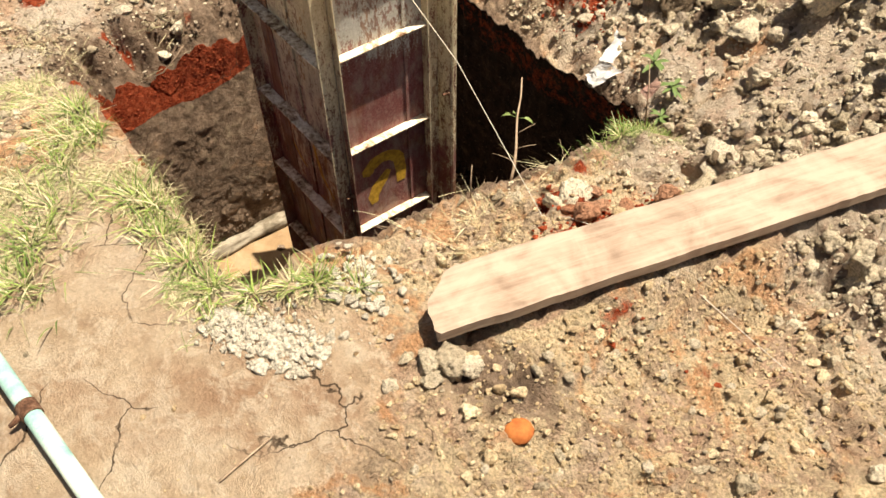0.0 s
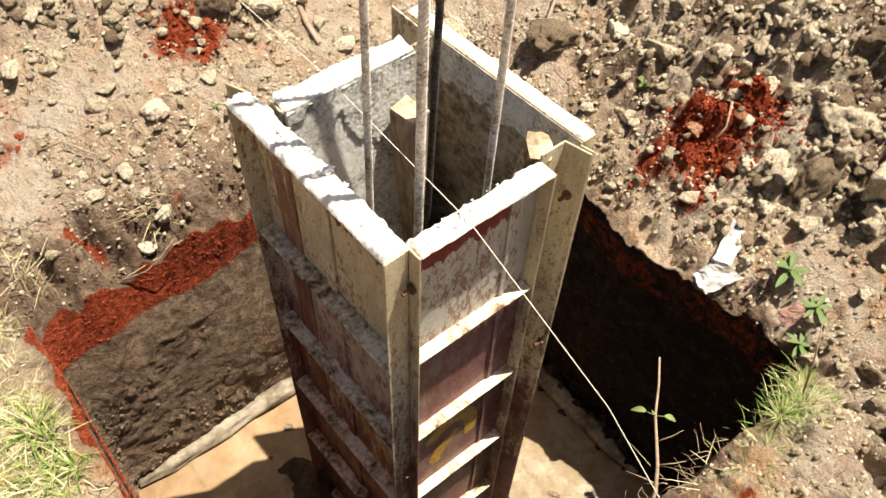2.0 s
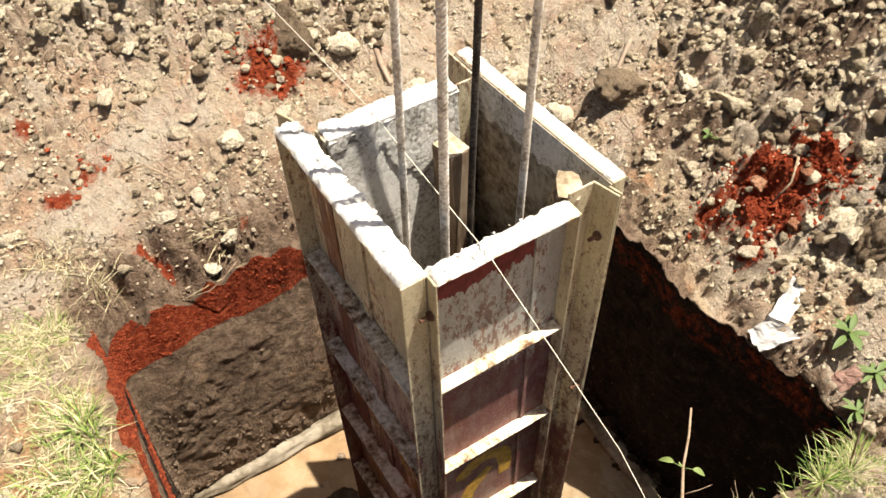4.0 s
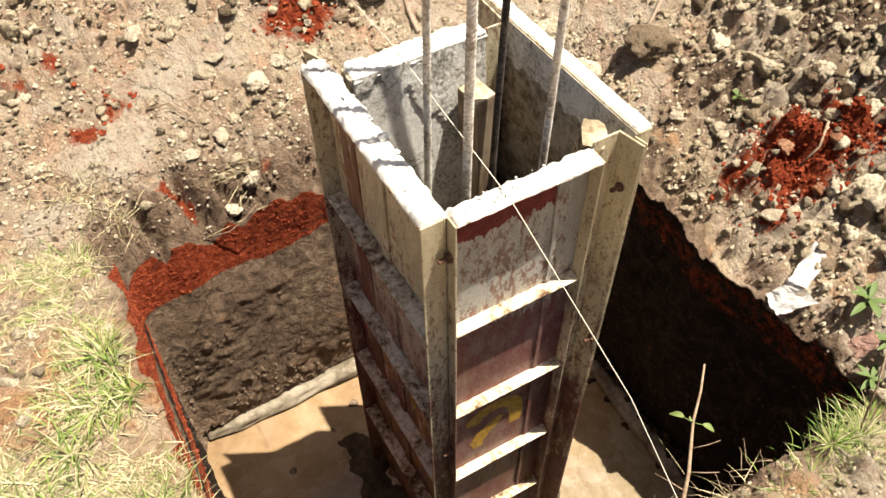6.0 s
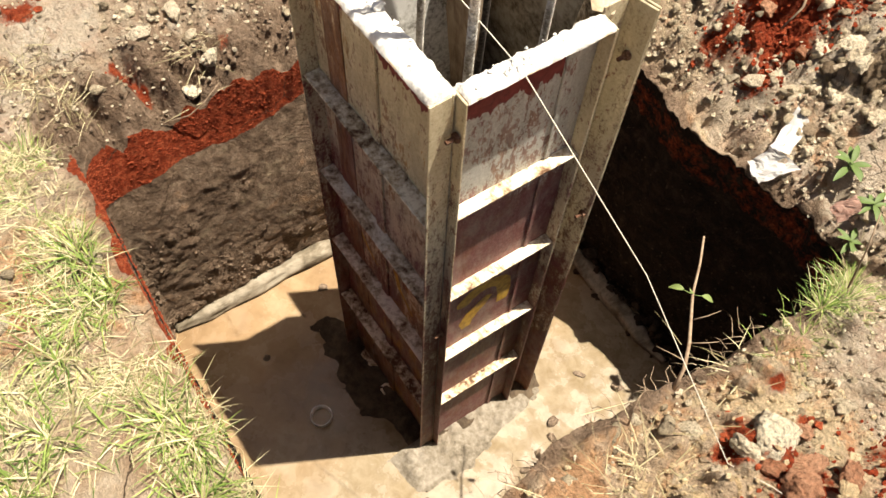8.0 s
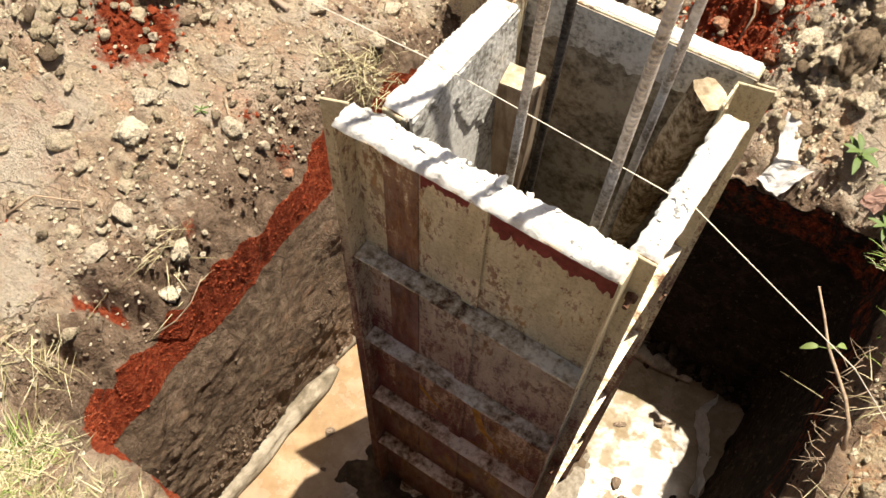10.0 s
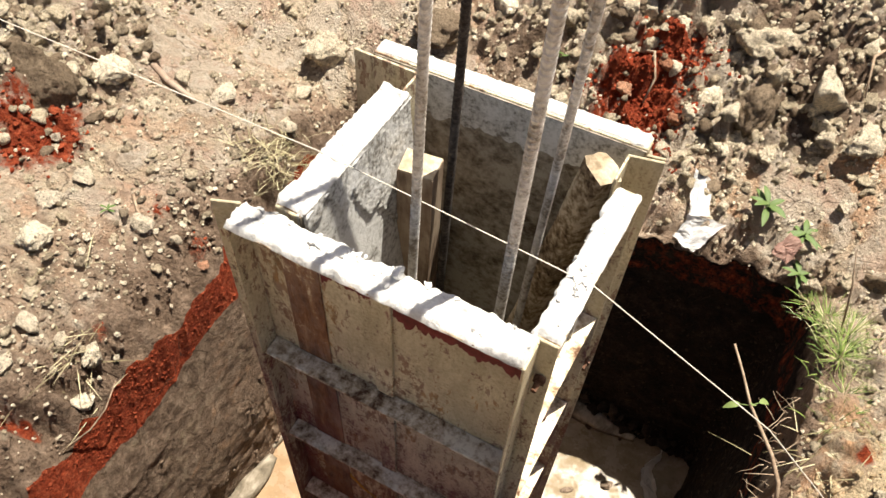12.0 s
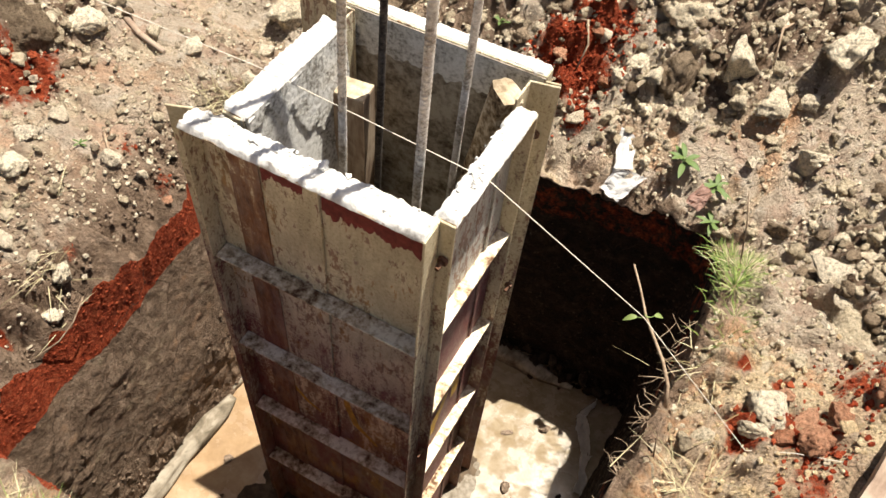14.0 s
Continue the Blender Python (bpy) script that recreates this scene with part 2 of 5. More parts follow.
def make_ground_material():
    m, nt, b = material("soil", 0.95, 0, 0.15)
    v = where(nt)
    tan, red, dusky, fine = soil_colours(nt, v)
    at = nt.nodes.new("ShaderNodeAttribute")
    at.attribute_name = "soil_kind"
    sep = nt.nodes.new("ShaderNodeSeparateColor")
    nt.links.new(at.outputs["Color"], sep.inputs[0])
    r, g, d = sep.outputs
    wob = tex(nt, v, 30, 6, 0.7)
    edge = lambda f, lo=0.38, hi=0.58: steps(nt, calc(nt, "ADD", f, calc(nt, "MULTIPLY", calc(nt, "SUBTRACT", wob, 0.5), 0.9)), (lo, 0.0), (hi, 1.0))
    brown = steps(nt, tex(nt, v, 26, 8, 0.7, 0.3), (0.3, (0.095, 0.061, 0.039)), (0.5, (0.222, 0.152, 0.103)), (0.72, (0.36, 0.262, 0.186)))
    hard = steps(nt, tex(nt, v, 7, 8, 0.6, 0.5), (0.3, (0.50, 0.34, 0.215)), (0.5, (0.67, 0.51, 0.35)), (0.72, (0.78, 0.64, 0.475)))
    hard = mix(nt, 0.35, hard, steps(nt, fine, (0.3, (0.22, 0.13, 0.07)), (0.65, (0.54, 0.41, 0.27))))
    hard = mix(nt, steps(nt, tex(nt, v, 2.7, 6, 0.6, 0.9), (0.5, 0.0), (0.66, 0.7)), hard, (0.36, 0.20, 0.115))
    hard = mix(nt, steps(nt, tex(nt, v, 19, 6, 0.7, 0.6), (0.49, 0.0), (0.60, 0.6)), hard, (0.70, 0.58, 0.43))
    warp = nt.nodes.new("ShaderNodeTexNoise")
    warp.inputs["Scale"].default_value = 9
    warp.inputs["Detail"].default_value = 5
    nt.links.new(v, warp.inputs["Vector"])
    bent = nt.nodes.new("ShaderNodeMix")
    bent.data_type = "VECTOR"
    bent.inputs[0].default_value = 0.10
    nt.links.new(v, bent.inputs[4])
    nt.links.new(warp.outputs["Color"], bent.inputs[5])
    rift = nt.nodes.new("ShaderNodeTexVoronoi")
    rift.feature = "DISTANCE_TO_EDGE"
    rift.inputs["Scale"].default_value = 4.2
    nt.links.new(bent.outputs[1], rift.inputs["Vector"])
    crack = calc(nt, "MULTIPLY", steps(nt, rift.outputs["Distance"], (0.002, 1.0), (0.007, 0.0)), steps(nt, tex(nt, v, 5, 3, 0.5), (0.48, 0.0), (0.54, 1.0)))
    hard = mix(nt, crack, hard, (0.09, 0.055, 0.03))
    grey = steps(nt, tex(nt, v, 6, 8, 0.65), (0.3, (0.38, 0.295, 0.215)), (0.5, (0.56, 0.455, 0.345)), (0.68, (0.66, 0.565, 0.445)))
    grey = mix(nt, 0.25, grey, steps(nt, fine, (0.3, (0.11, 0.083, 0.056)), (0.65, (0.50, 0.415, 0.30))))
    grey = mix(nt, steps(nt, tex(nt, v, 8, 7, 0.65, 0.8), (0.50, 0.0), (0.60, 0.65)), grey, (0.47, 0.315, 0.23))
    grey = mix(nt, steps(nt, tex(nt, v, 21, 7, 0.7, 0.6), (0.52, 0.0), (0.60, 0.7)), grey, (0.60, 0.525, 0.42))
    grey = mix(nt, steps(nt, tex(nt, v, 33, 7, 0.72, 0.6), (0.36, 0.5), (0.42, 0.0)), grey, (0.20, 0.148, 0.10))
    c = mix(nt, at.outputs["Alpha"], tan, grey)
    c = mix(nt, edge(g), c, hard)
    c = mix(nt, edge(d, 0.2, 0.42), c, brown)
    # near-black tone: shade of the sunless pit walls put into the soil colour
    c = mix(nt, edge(d, 0.62, 0.84), c, dusky)
    c = mix(nt, edge(r), c, red)
    c = mix(nt, calc(nt, "MULTIPLY", crack, 0.8), c, (0.07, 0.045, 0.028))
    grain = tex(nt, v, 120, 8, 0.78)
    c = mix(nt, calc(nt, "SUBTRACT", 0.95, calc(nt, "MULTIPLY", calc(nt, "MAXIMUM", g, calc(nt, "MULTIPLY", at.outputs["Alpha"], 0.85)), 0.75)), c, steps(nt, grain, (0.34, 0.42), (0.46, 1.05), (0.54, 1.35), (0.66, 1.8)), "MULTIPLY")
    colour(nt, b, c)
    cells = nt.nodes.new("ShaderNodeTexVoronoi")
    cells.inputs["Scale"].default_value = 140
    cells.inputs["Randomness"].default_value = 1.0
    nt.links.new(v, cells.inputs["Vector"])
    crumb = calc(nt, "MULTIPLY", calc(nt, "SUBTRACT", 0.6, cells.outputs["Distance"]), calc(nt, "SUBTRACT", 1.0, calc(nt, "MULTIPLY", g, 0.85)))
    grit = tex(nt, v, 210, 6, 0.75)
    height = calc(nt, "ADD", calc(nt, "MULTIPLY", crumb, 0.35), calc(nt, "ADD", fine, calc(nt, "MULTIPLY", grit, 0.6)))
    bump(nt, b, calc(nt, "ADD", height, grain), 1.0, 0.016)
    return m


def make_clod_material(name, dark, mid, pale, rough=0.95):
    m, nt, b = material(name, rough, 0, 0.15)
    v = where(nt)
    info = nt.nodes.new("ShaderNodeObjectInfo")
    geo = nt.nodes.new("ShaderNodeNewGeometry")
    rnd = calc(nt, "ADD", calc(nt, "MULTIPLY", info.outputs["Random"], 0.5), calc(nt, "MULTIPLY", geo.outputs["Random Per Island"], 0.5))
    n = tex(nt, v, 45, 8, 0.7)
    f = calc(nt, "ADD", calc(nt, "MULTIPLY", n, 0.5), calc(nt, "MULTIPLY", rnd, 0.55))
    base = steps(nt, f, (0.25, dark), (0.45, mid), (0.72, pale))
    colour(nt, b, mix(nt, 0.95, base, steps(nt, tex(nt, v, 120, 8, 0.78), (0.36, 0.45), (0.46, 1.1), (0.54, 1.42), (0.66, 1.8)), "MULTIPLY"))
    bump(nt, b, calc(nt, "ADD", n, calc(nt, "MULTIPLY", tex(nt, v, 120, 8, 0.78), 0.9)), 1.0, 0.015)
    return m


def make_paint_material(name, low, high, rust=0.5, yellow=False, film=((0.33, 0.27, 0.165), (0.63, 0.55, 0.37), (0.80, 0.725, 0.535))):
    """Maroon painted steel with rust, under a film of cement that thins out between the heights high and low."""
    m, nt, b = material(name, 0.62, 0.0, 0.4)
    v = where(nt)
    drip = tex(nt, where(nt, (1, 1, 0.2)), 60, 9, 0.7, 0.3)
    fleck = tex(nt, v, 170, 9, 0.75)
    big = tex(nt, where(nt, (1, 1, 0.6), (3, 1, 2)), 7.5, 6, 0.6, 0.6)
    maroon = steps(nt, fleck, (0.3, (0.085, 0.02, 0.02)), (0.52, (0.205, 0.062, 0.055)), (0.75, (0.36, 0.20, 0.175)))
    rusty = steps(nt, drip, (0.3, (0.04, 0.014, 0.006)), (0.50, (0.20, 0.082, 0.033)), (0.72, (0.40, 0.225, 0.11)))
    base = mix(nt, steps(nt, big, (0.5 - 0.2 * rust, 0.0), (0.72 - 0.2 * rust, 1.0)), maroon, rusty)
    if yellow:
        ochre = steps(nt, drip, (0.3, (0.14, 0.062, 0.012)), (0.6, (0.48, 0.235, 0.04)))
        base = mix(nt, steps(nt, tex(nt, where(nt, (1, 1, 0.5), (7, 0, 1)), 8, 5, 0.6), (0.53, 0.0), (0.60, 0.85)), base, ochre)
    dust = steps(nt, tex(nt, where(nt, (1, 1, 0.5)), 30, 8, 0.7), (0.44, 0.0), (0.68, 0.55))
    base = mix(nt, dust, base, (0.36, 0.285, 0.245))
    cement = steps(nt, calc(nt, "MULTIPLY_ADD", fleck, 0.6, calc(nt, "MULTIPLY", drip, 0.4)), (0.36, film[0]), (0.5, film[1]), (0.64, film[2]))
    cement = mix(nt, steps(nt, big, (0.40, 0.55), (0.58, 0.0)), cement, film[0])
    sep = nt.nodes.new("ShaderNodeSeparateXYZ")
    nt.links.new(v, sep.inputs[0])
    lift = nt.nodes.new("ShaderNodeMapRange")
    lift.inputs[1].default_value, lift.inputs[2].default_value = low, high
    lift.inputs[3].default_value, lift.inputs[4].default_value = -0.24, 0.16
    nt.links.new(sep.outputs[2], lift.inputs[0])
    f = calc(nt, "ADD", calc(nt, "MULTIPLY_ADD", drip, 0.5, calc(nt, "MULTIPLY", fleck, 0.5)), lift.outputs[0])
    f = calc(nt, "ADD", f, calc(nt, "MULTIPLY", calc(nt, "SUBTRACT", big, 0.5), 0.5))
    spot = tex(nt, where(nt, (1, 1, 0.45), (1, 5, 3)), 85, 9, 0.74, 0.2)
    worn = calc(nt, "ADD", spot, calc(nt, "MULTIPLY", calc(nt, "SUBTRACT", big, 0.5), 0.6))
    coat = mix(nt, steps(nt, worn, (0.565, 0.0), (0.60, 0.85)), cement, base)
    colour(nt, b, mix(nt, steps(nt, f, (0.475, 0.0), (0.545, 1.0)), base, coat))
    bump(nt, b, calc(nt, "ADD", fleck, f), 0.5, 0.0025)
    return m


def make_mortar_material(name, dark, mid, pale, scale=60, bumpy=0.8, tight=1.0):
    m, nt, b = material(name, 0.92, 0, 0.2)
    v = where(nt)
    n = tex(nt, v, scale, 8, 0.7)
    big = tex(nt, v, scale * 0.14, 5, 0.6, 0.5)
    f = calc(nt, "MULTIPLY_ADD", n, 0.55, calc(nt, "MULTIPLY", big, 0.45))
    colour(nt, b, steps(nt, f, (0.48 - 0.14 * tight, dark), (0.48, mid), (0.48 + 0.14 * tight, pale)))
    bump(nt, b, n, bumpy, 0.004)
    return m


def make_wood_material(name, dark, mid, pale, along=(1, 1, 1), rough=0.8, turn=0.0):
    m, nt, b = material(name, rough, 0, 0.25)
    turned = nt.nodes.new("ShaderNodeMapping")
    turned.inputs["Rotation"].default_value = (0, 0, turn)
    turned.inputs["Scale"].default_value = (1, 1, 1)
    nt.links.new(where(nt), turned.inputs["Vector"])
    drawn = nt.nodes.new("ShaderNodeMapping")
    drawn.inputs["Scale"].default_value = along
    nt.links.new(turned.outputs[0], drawn.inputs["Vector"])
    grain = tex(nt, drawn.outputs[0], 70, 7, 0.65, 0.5)
    stain = tex(nt, where(nt), 9, 6, 0.6, 0.5)
    c = steps(nt, calc(nt, "MULTIPLY_ADD", grain, 0.4, calc(nt, "MULTIPLY", stain, 0.6)), (0.36, dark), (0.47, mid), (0.58, pale))
    colour(nt, b, c)
    bump(nt, b, grain, 0.4, 0.002)
    return m


def make_plain_material(name, a, c, scale=60, rough=0.7, metal=0.0, bumpy=0.2):
    m, nt, b = material(name, rough, metal, 0.3)
    n = tex(nt, where(nt), scale, 6, 0.65)
    colour(nt, b, steps(nt, n, (0.32, a), (0.68, c)))
    if bumpy:
        bump(nt, b, n, bumpy, 0.002)
    return m


def make_leaf_material(name, a, c):
    m, nt, b = material(name, 0.6, 0, 0.3)
    geo = nt.nodes.new("ShaderNodeNewGeometry")
    colour(nt, b, steps(nt, geo.outputs["Random Per Island"], (0.05, a), (0.95, c)))
    return m


def make_water_material():
    m, nt, b = material("muddy_water", 0.10, 0, 0.5)
    v = where(nt)
    big = tex(nt, v, 2.6, 6, 0.6, 0.8)
    fine = tex(nt, v, 24, 7, 0.65, 0.4)
    c = steps(nt, calc(nt, "MULTIPLY_ADD", big, 0.7, calc(nt, "MULTIPLY", fine, 0.3)), (0.32, (0.185, 0.115, 0.06)), (0.5, (0.30, 0.20, 0.112)), (0.66, (0.41, 0.305, 0.19)))
    sep = nt.nodes.new("ShaderNodeSeparateXYZ")
    nt.links.new(v, sep.inputs[0])
    milky = steps(nt, calc(nt, "ADD", sep.outputs[0], calc(nt, "MULTIPLY", calc(nt, "SUBTRACT", big, 0.5), 0.5)), (0.12, 0.0), (0.40, 1.0))
    c = mix(nt, milky, c, steps(nt, fine, (0.3, (0.20, 0.145, 0.082)), (0.65, (0.295, 0.235, 0.155))))
    colour(nt, b, c)
    nt.links.new(steps(nt, tex(nt, v, 9, 6, 0.65), (0.4, 0.06), (0.62, 0.45)), b.inputs["Roughness"])
    bump(nt, b, big, 0.1, 0.01)
    return m


SOIL = make_ground_material()
CLOD = make_clod_material("dry_clod", (0.145, 0.111, 0.075), (0.40, 0.327, 0.222), (0.66, 0.57, 0.425))
WARMCLOD = make_clod_material("warm_clod", (0.26, 0.168, 0.09), (0.49, 0.365, 0.215), (0.71, 0.585, 0.385))
RUBBLE = make_clod_material("crumbled_mortar", (0.40, 0.35, 0.27), (0.54, 0.48, 0.38), (0.68, 0.625, 0.51))
# wet soil for the shaded sides, shade put into its near-black colour
SHADECLOD = make_clod_material("shade_dark_clod", (0.010, 0.006, 0.004), (0.032, 0.021, 0.014), (0.085, 0.06, 0.042))
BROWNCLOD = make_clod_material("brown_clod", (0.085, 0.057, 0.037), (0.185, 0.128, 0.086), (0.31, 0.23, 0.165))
REDCLOD = make_clod_material("red_clod", (0.16, 0.026, 0.009), (0.265, 0.043, 0.016), (0.37, 0.082, 0.034))
LATERITE = make_clod_material("laterite_clod", (0.11, 0.04, 0.02), (0.26, 0.105, 0.055), (0.42, 0.23, 0.14))
STONE = make_clod_material("pale_stone", (0.24, 0.185, 0.125), (0.40, 0.325, 0.225), (0.54, 0.46, 0.345))
DARKCLOD = make_clod_material("damp_clod", (0.06, 0.043, 0.028), (0.15, 0.108, 0.07), (0.26, 0.195, 0.13))
PAINT_A = make_paint_material("painted_steel_wide", -1.0, 0.32, 0.5, True)
PAINT_R = make_paint_material("rusted_steel_strip", 0.0, 1.25, 1.2)
PAINT_B = make_paint_material("painted_steel_narrow", 0.02, 0.34, 0.1, False, ((0.26, 0.25, 0.215), (0.46, 0.445, 0.395), (0.62, 0.605, 0.555)))
EDGE = make_paint_material("painted_steel_edge", -1.4, 0.6, 0.7)
RIBS = make_mortar_material("cement_coated_steel", (0.12, 0.06, 0.032), (0.52, 0.405, 0.265), (0.84, 0.755, 0.595), 60, 0.9, 0.55)
LINING = make_mortar_material("cement_stained_lining", (0.10, 0.075, 0.052), (0.26, 0.222, 0.168), (0.42, 0.375, 0.30), 60, 0.7, 0.6)
MORTAR = make_mortar_material("dried_mortar", (0.40, 0.385, 0.36), (0.64, 0.62, 0.585), (0.76, 0.74, 0.70), 90, 1.0, 0.8)
PLASTER = make_mortar_material("rough_plaster", (0.22, 0.20, 0.17), (0.56, 0.54, 0.49), (0.74, 0.72, 0.675), 120, 0.5, 0.6)
MAROON = make_plain_material("maroon_paint", (0.10, 0.014, 0.014), (0.22, 0.04, 0.035), 70, 0.55)
YELLOW = make_plain_material("yellow_paint", (0.30, 0.15, 0.015), (0.70, 0.42, 0.05), 60, 0.55)
STEEL = make_mortar_material("cement_dusted_rebar", (0.27, 0.225, 0.175), (0.53, 0.485, 0.42), (0.70, 0.66, 0.60), 110, 0.8, 0.6)
# bare bar, its backlit darkness put into the colour
BACKLITSTEEL = make_mortar_material("backlit_bare_rebar", (0.014, 0.011, 0.009), (0.042, 0.034, 0.028), (0.11, 0.092, 0.078), 120, 0.5)
RUST = make_mortar_material("rusty_steel", (0.03, 0.014, 0.008), (0.095, 0.045, 0.026), (0.22, 0.13, 0.085), 120, 0.5)
PLANKWOOD = make_wood_material("weathered_plank_wood", (0.19, 0.128, 0.09), (0.29, 0.212, 0.155), (0.365, 0.285, 0.215), (1, 0.07, 1), 0.85, radians(15.1))
WOOD = make_wood_material("dirty_timber", (0.10, 0.062, 0.038), (0.24, 0.165, 0.11), (0.40, 0.31, 0.22), (1, 1, 0.1))
BARK = make_mortar_material("split_bark", (0.09, 0.055, 0.03), (0.36, 0.25, 0.14), (0.70, 0.58, 0.40), 85, 1.0, 0.55)
CUTWOOD = make_wood_material("cut_timber_end", (0.20, 0.145, 0.085), (0.38, 0.30, 0.20), (0.56, 0.49, 0.38))
STRINGMAT = make_plain_material("nylon_string", (0.52, 0.46, 0.36), (0.72, 0.66, 0.55), 200, 0.7)
WATER = make_water_material()
MUD = make_mortar_material("wet_mud", (0.02, 0.014, 0.009), (0.06, 0.042, 0.028), (0.13, 0.095, 0.062), 30, 0.8)
SLURRY = make_mortar_material("pale_slurry", (0.08, 0.063, 0.043), (0.20, 0.168, 0.126), (0.32, 0.28, 0.225), 60, 0.9)
SACKING = make_wood_material("wet_sacking", (0.07, 0.056, 0.036), (0.17, 0.138, 0.096), (0.31, 0.265, 0.20), (0.8, 0.35, 1))
CLOTH = make_plain_material("wet_white_cloth", (0.58, 0.54, 0.46), (0.80, 0.76, 0.68), 26, 0.8)
PAPER = make_plain_material("dirty_white_paper", (0.76, 0.74, 0.71), (0.88, 0.87, 0.85), 30, 0.8)
PINKPAPER = make_plain_material("faded_pink_card", (0.42, 0.24, 0.19), (0.62, 0.42, 0.34), 30, 0.8)
PIPEMAT = make_mortar_material("faded_green_pvc", (0.13, 0.28, 0.25), (0.27, 0.44, 0.39), (0.58, 0.65, 0.56), 16, 0.2, 0.7)
ORANGE = make_plain_material("fired_orange_clay", (0.27, 0.075, 0.018), (0.41, 0.14, 0.036), 50, 0.85)
GREEN = make_leaf_material("green_blades", (0.055, 0.105, 0.014), (0.27, 0.34, 0.085))
STRAW = make_leaf_material("dry_straw", (0.20, 0.165, 0.075), (0.60, 0.53, 0.325))
LEAF = make_leaf_material("weed_leaf", (0.06, 0.105, 0.024), (0.16, 0.205, 0.065))
TWIG = make_plain_material("dry_twig", (0.20, 0.13, 0.08), (0.42, 0.32, 0.22), 80, 0.85)


# ---------------------------------------------------------------- building helpers
def mesh_of(name, verts, faces, mat, smooth=True):
    me = bpy.data.meshes.new(name)
    me.from_pydata([tuple(v) for v in verts], [], faces)
    me.materials.append(mat)
    if smooth:
        me.polygons.foreach_set("use_smooth", [True] * len(me.polygons))
    me.update()
    return me


def thing(name, base, label, category, group="", kind=""):
    ob = new(name)
    ob.empty_display_size = 0.05
    ob.location = base
    return tagged(ob, label, category, group, kind)


def root_of(ob):
    p = Vector((0, 0, 0))
    while ob:
        p = p + ob.location
        ob = ob.parent
    return p


def part(name, bm, mat, parent, label=""):
    """Links a bmesh in world metres as one mesh under a thing or a part."""
    me = bpy.data.meshes.new(name)
    bm.to_mesh(me)
    bm.free()
    me.transform(Matrix.Translation(-root_of(parent)))
    me.materials.append(mat)
    ob = new(name, me)
    ob.parent = parent
    return tagged(ob, label)


def single(name, bm, mat, base, label, category, group="", kind=""):
    """A thing that is one mesh, with its origin at its base."""
    me = bpy.data.meshes.new(name)
    bm.to_mesh(me)
    bm.free()
    me.transform(Matrix.Translation(-Vector(base)))
    me.materials.append(mat)
    ob = new(name, me)
    ob.location = base
    return tagged(ob, label, category, group, kind)


def box(lo, hi, m=None, bevel=0.0012, cuts=0, rough=0.0, seed=0):
    bm = bmesh.new()
    bmesh.ops.create_cube(bm, size=1.0)
    lo, hi = Vector(lo), Vector(hi)
    for v in bm.verts:
        v.co = Vector([lo[i] + (v.co[i] + 0.5) * (hi[i] - lo[i]) for i in range(3)])
    if cuts:
        bmesh.ops.subdivide_edges(bm, edges=bm.edges[:], cuts=cuts, use_grid_fill=True)
    elif bevel:
        bmesh.ops.bevel(bm, geom=bm.edges[:], offset=bevel, segments=1, affect="EDGES")
    if rough:
        for v in bm.verts:
            v.co += noise.noise_vector(v.co * 14 + Vector((seed, 0, 0))) * rough
    if m:
        bmesh.ops.transform(bm, matrix=m, verts=bm.verts)
    return bm


def tube(points, radius, sides=6, taper=None):
    """A round rod along the points; taper: the radius at its end."""
    bm = bmesh.new()
    pts = [Vector(p) for p in points]
    rings = []
    for i, p in enumerate(pts):
        way = (pts[min(i + 1, len(pts) - 1)] - pts[max(i - 1, 0)]).normalized()
        side = way.orthogonal().normalized() if i == 0 else (side - way * side.dot(way)).normalized()
        up = way.cross(side)
        r = radius if taper is None else radius + (taper - radius) * i / (len(pts) - 1)
        rings.append([bm.verts.new(p + r * (math.cos(a) * side + math.sin(a) * up)) for a in [2 * math.pi * k / sides for k in range(sides)]])
    for a, b in zip(rings, rings[1:]):
        for k in range(sides):
            bm.faces.new((a[k], a[(k + 1) % sides], b[(k + 1) % sides], b[k])).smooth = True
    bm.faces.new(rings[0][::-1])
    bm.faces.new(rings[-1])
    return bm


ICO = {}
for level in (1, 2, 3, 4):
    ib = bmesh.new()
    bmesh.ops.create_icosphere(ib, subdivisions=level, radius=1.0)
    ICO[level] = (np.array([v.co[:] for v in ib.verts]), [tuple(v.index for v in f.verts) for f in ib.faces])
    ib.free()


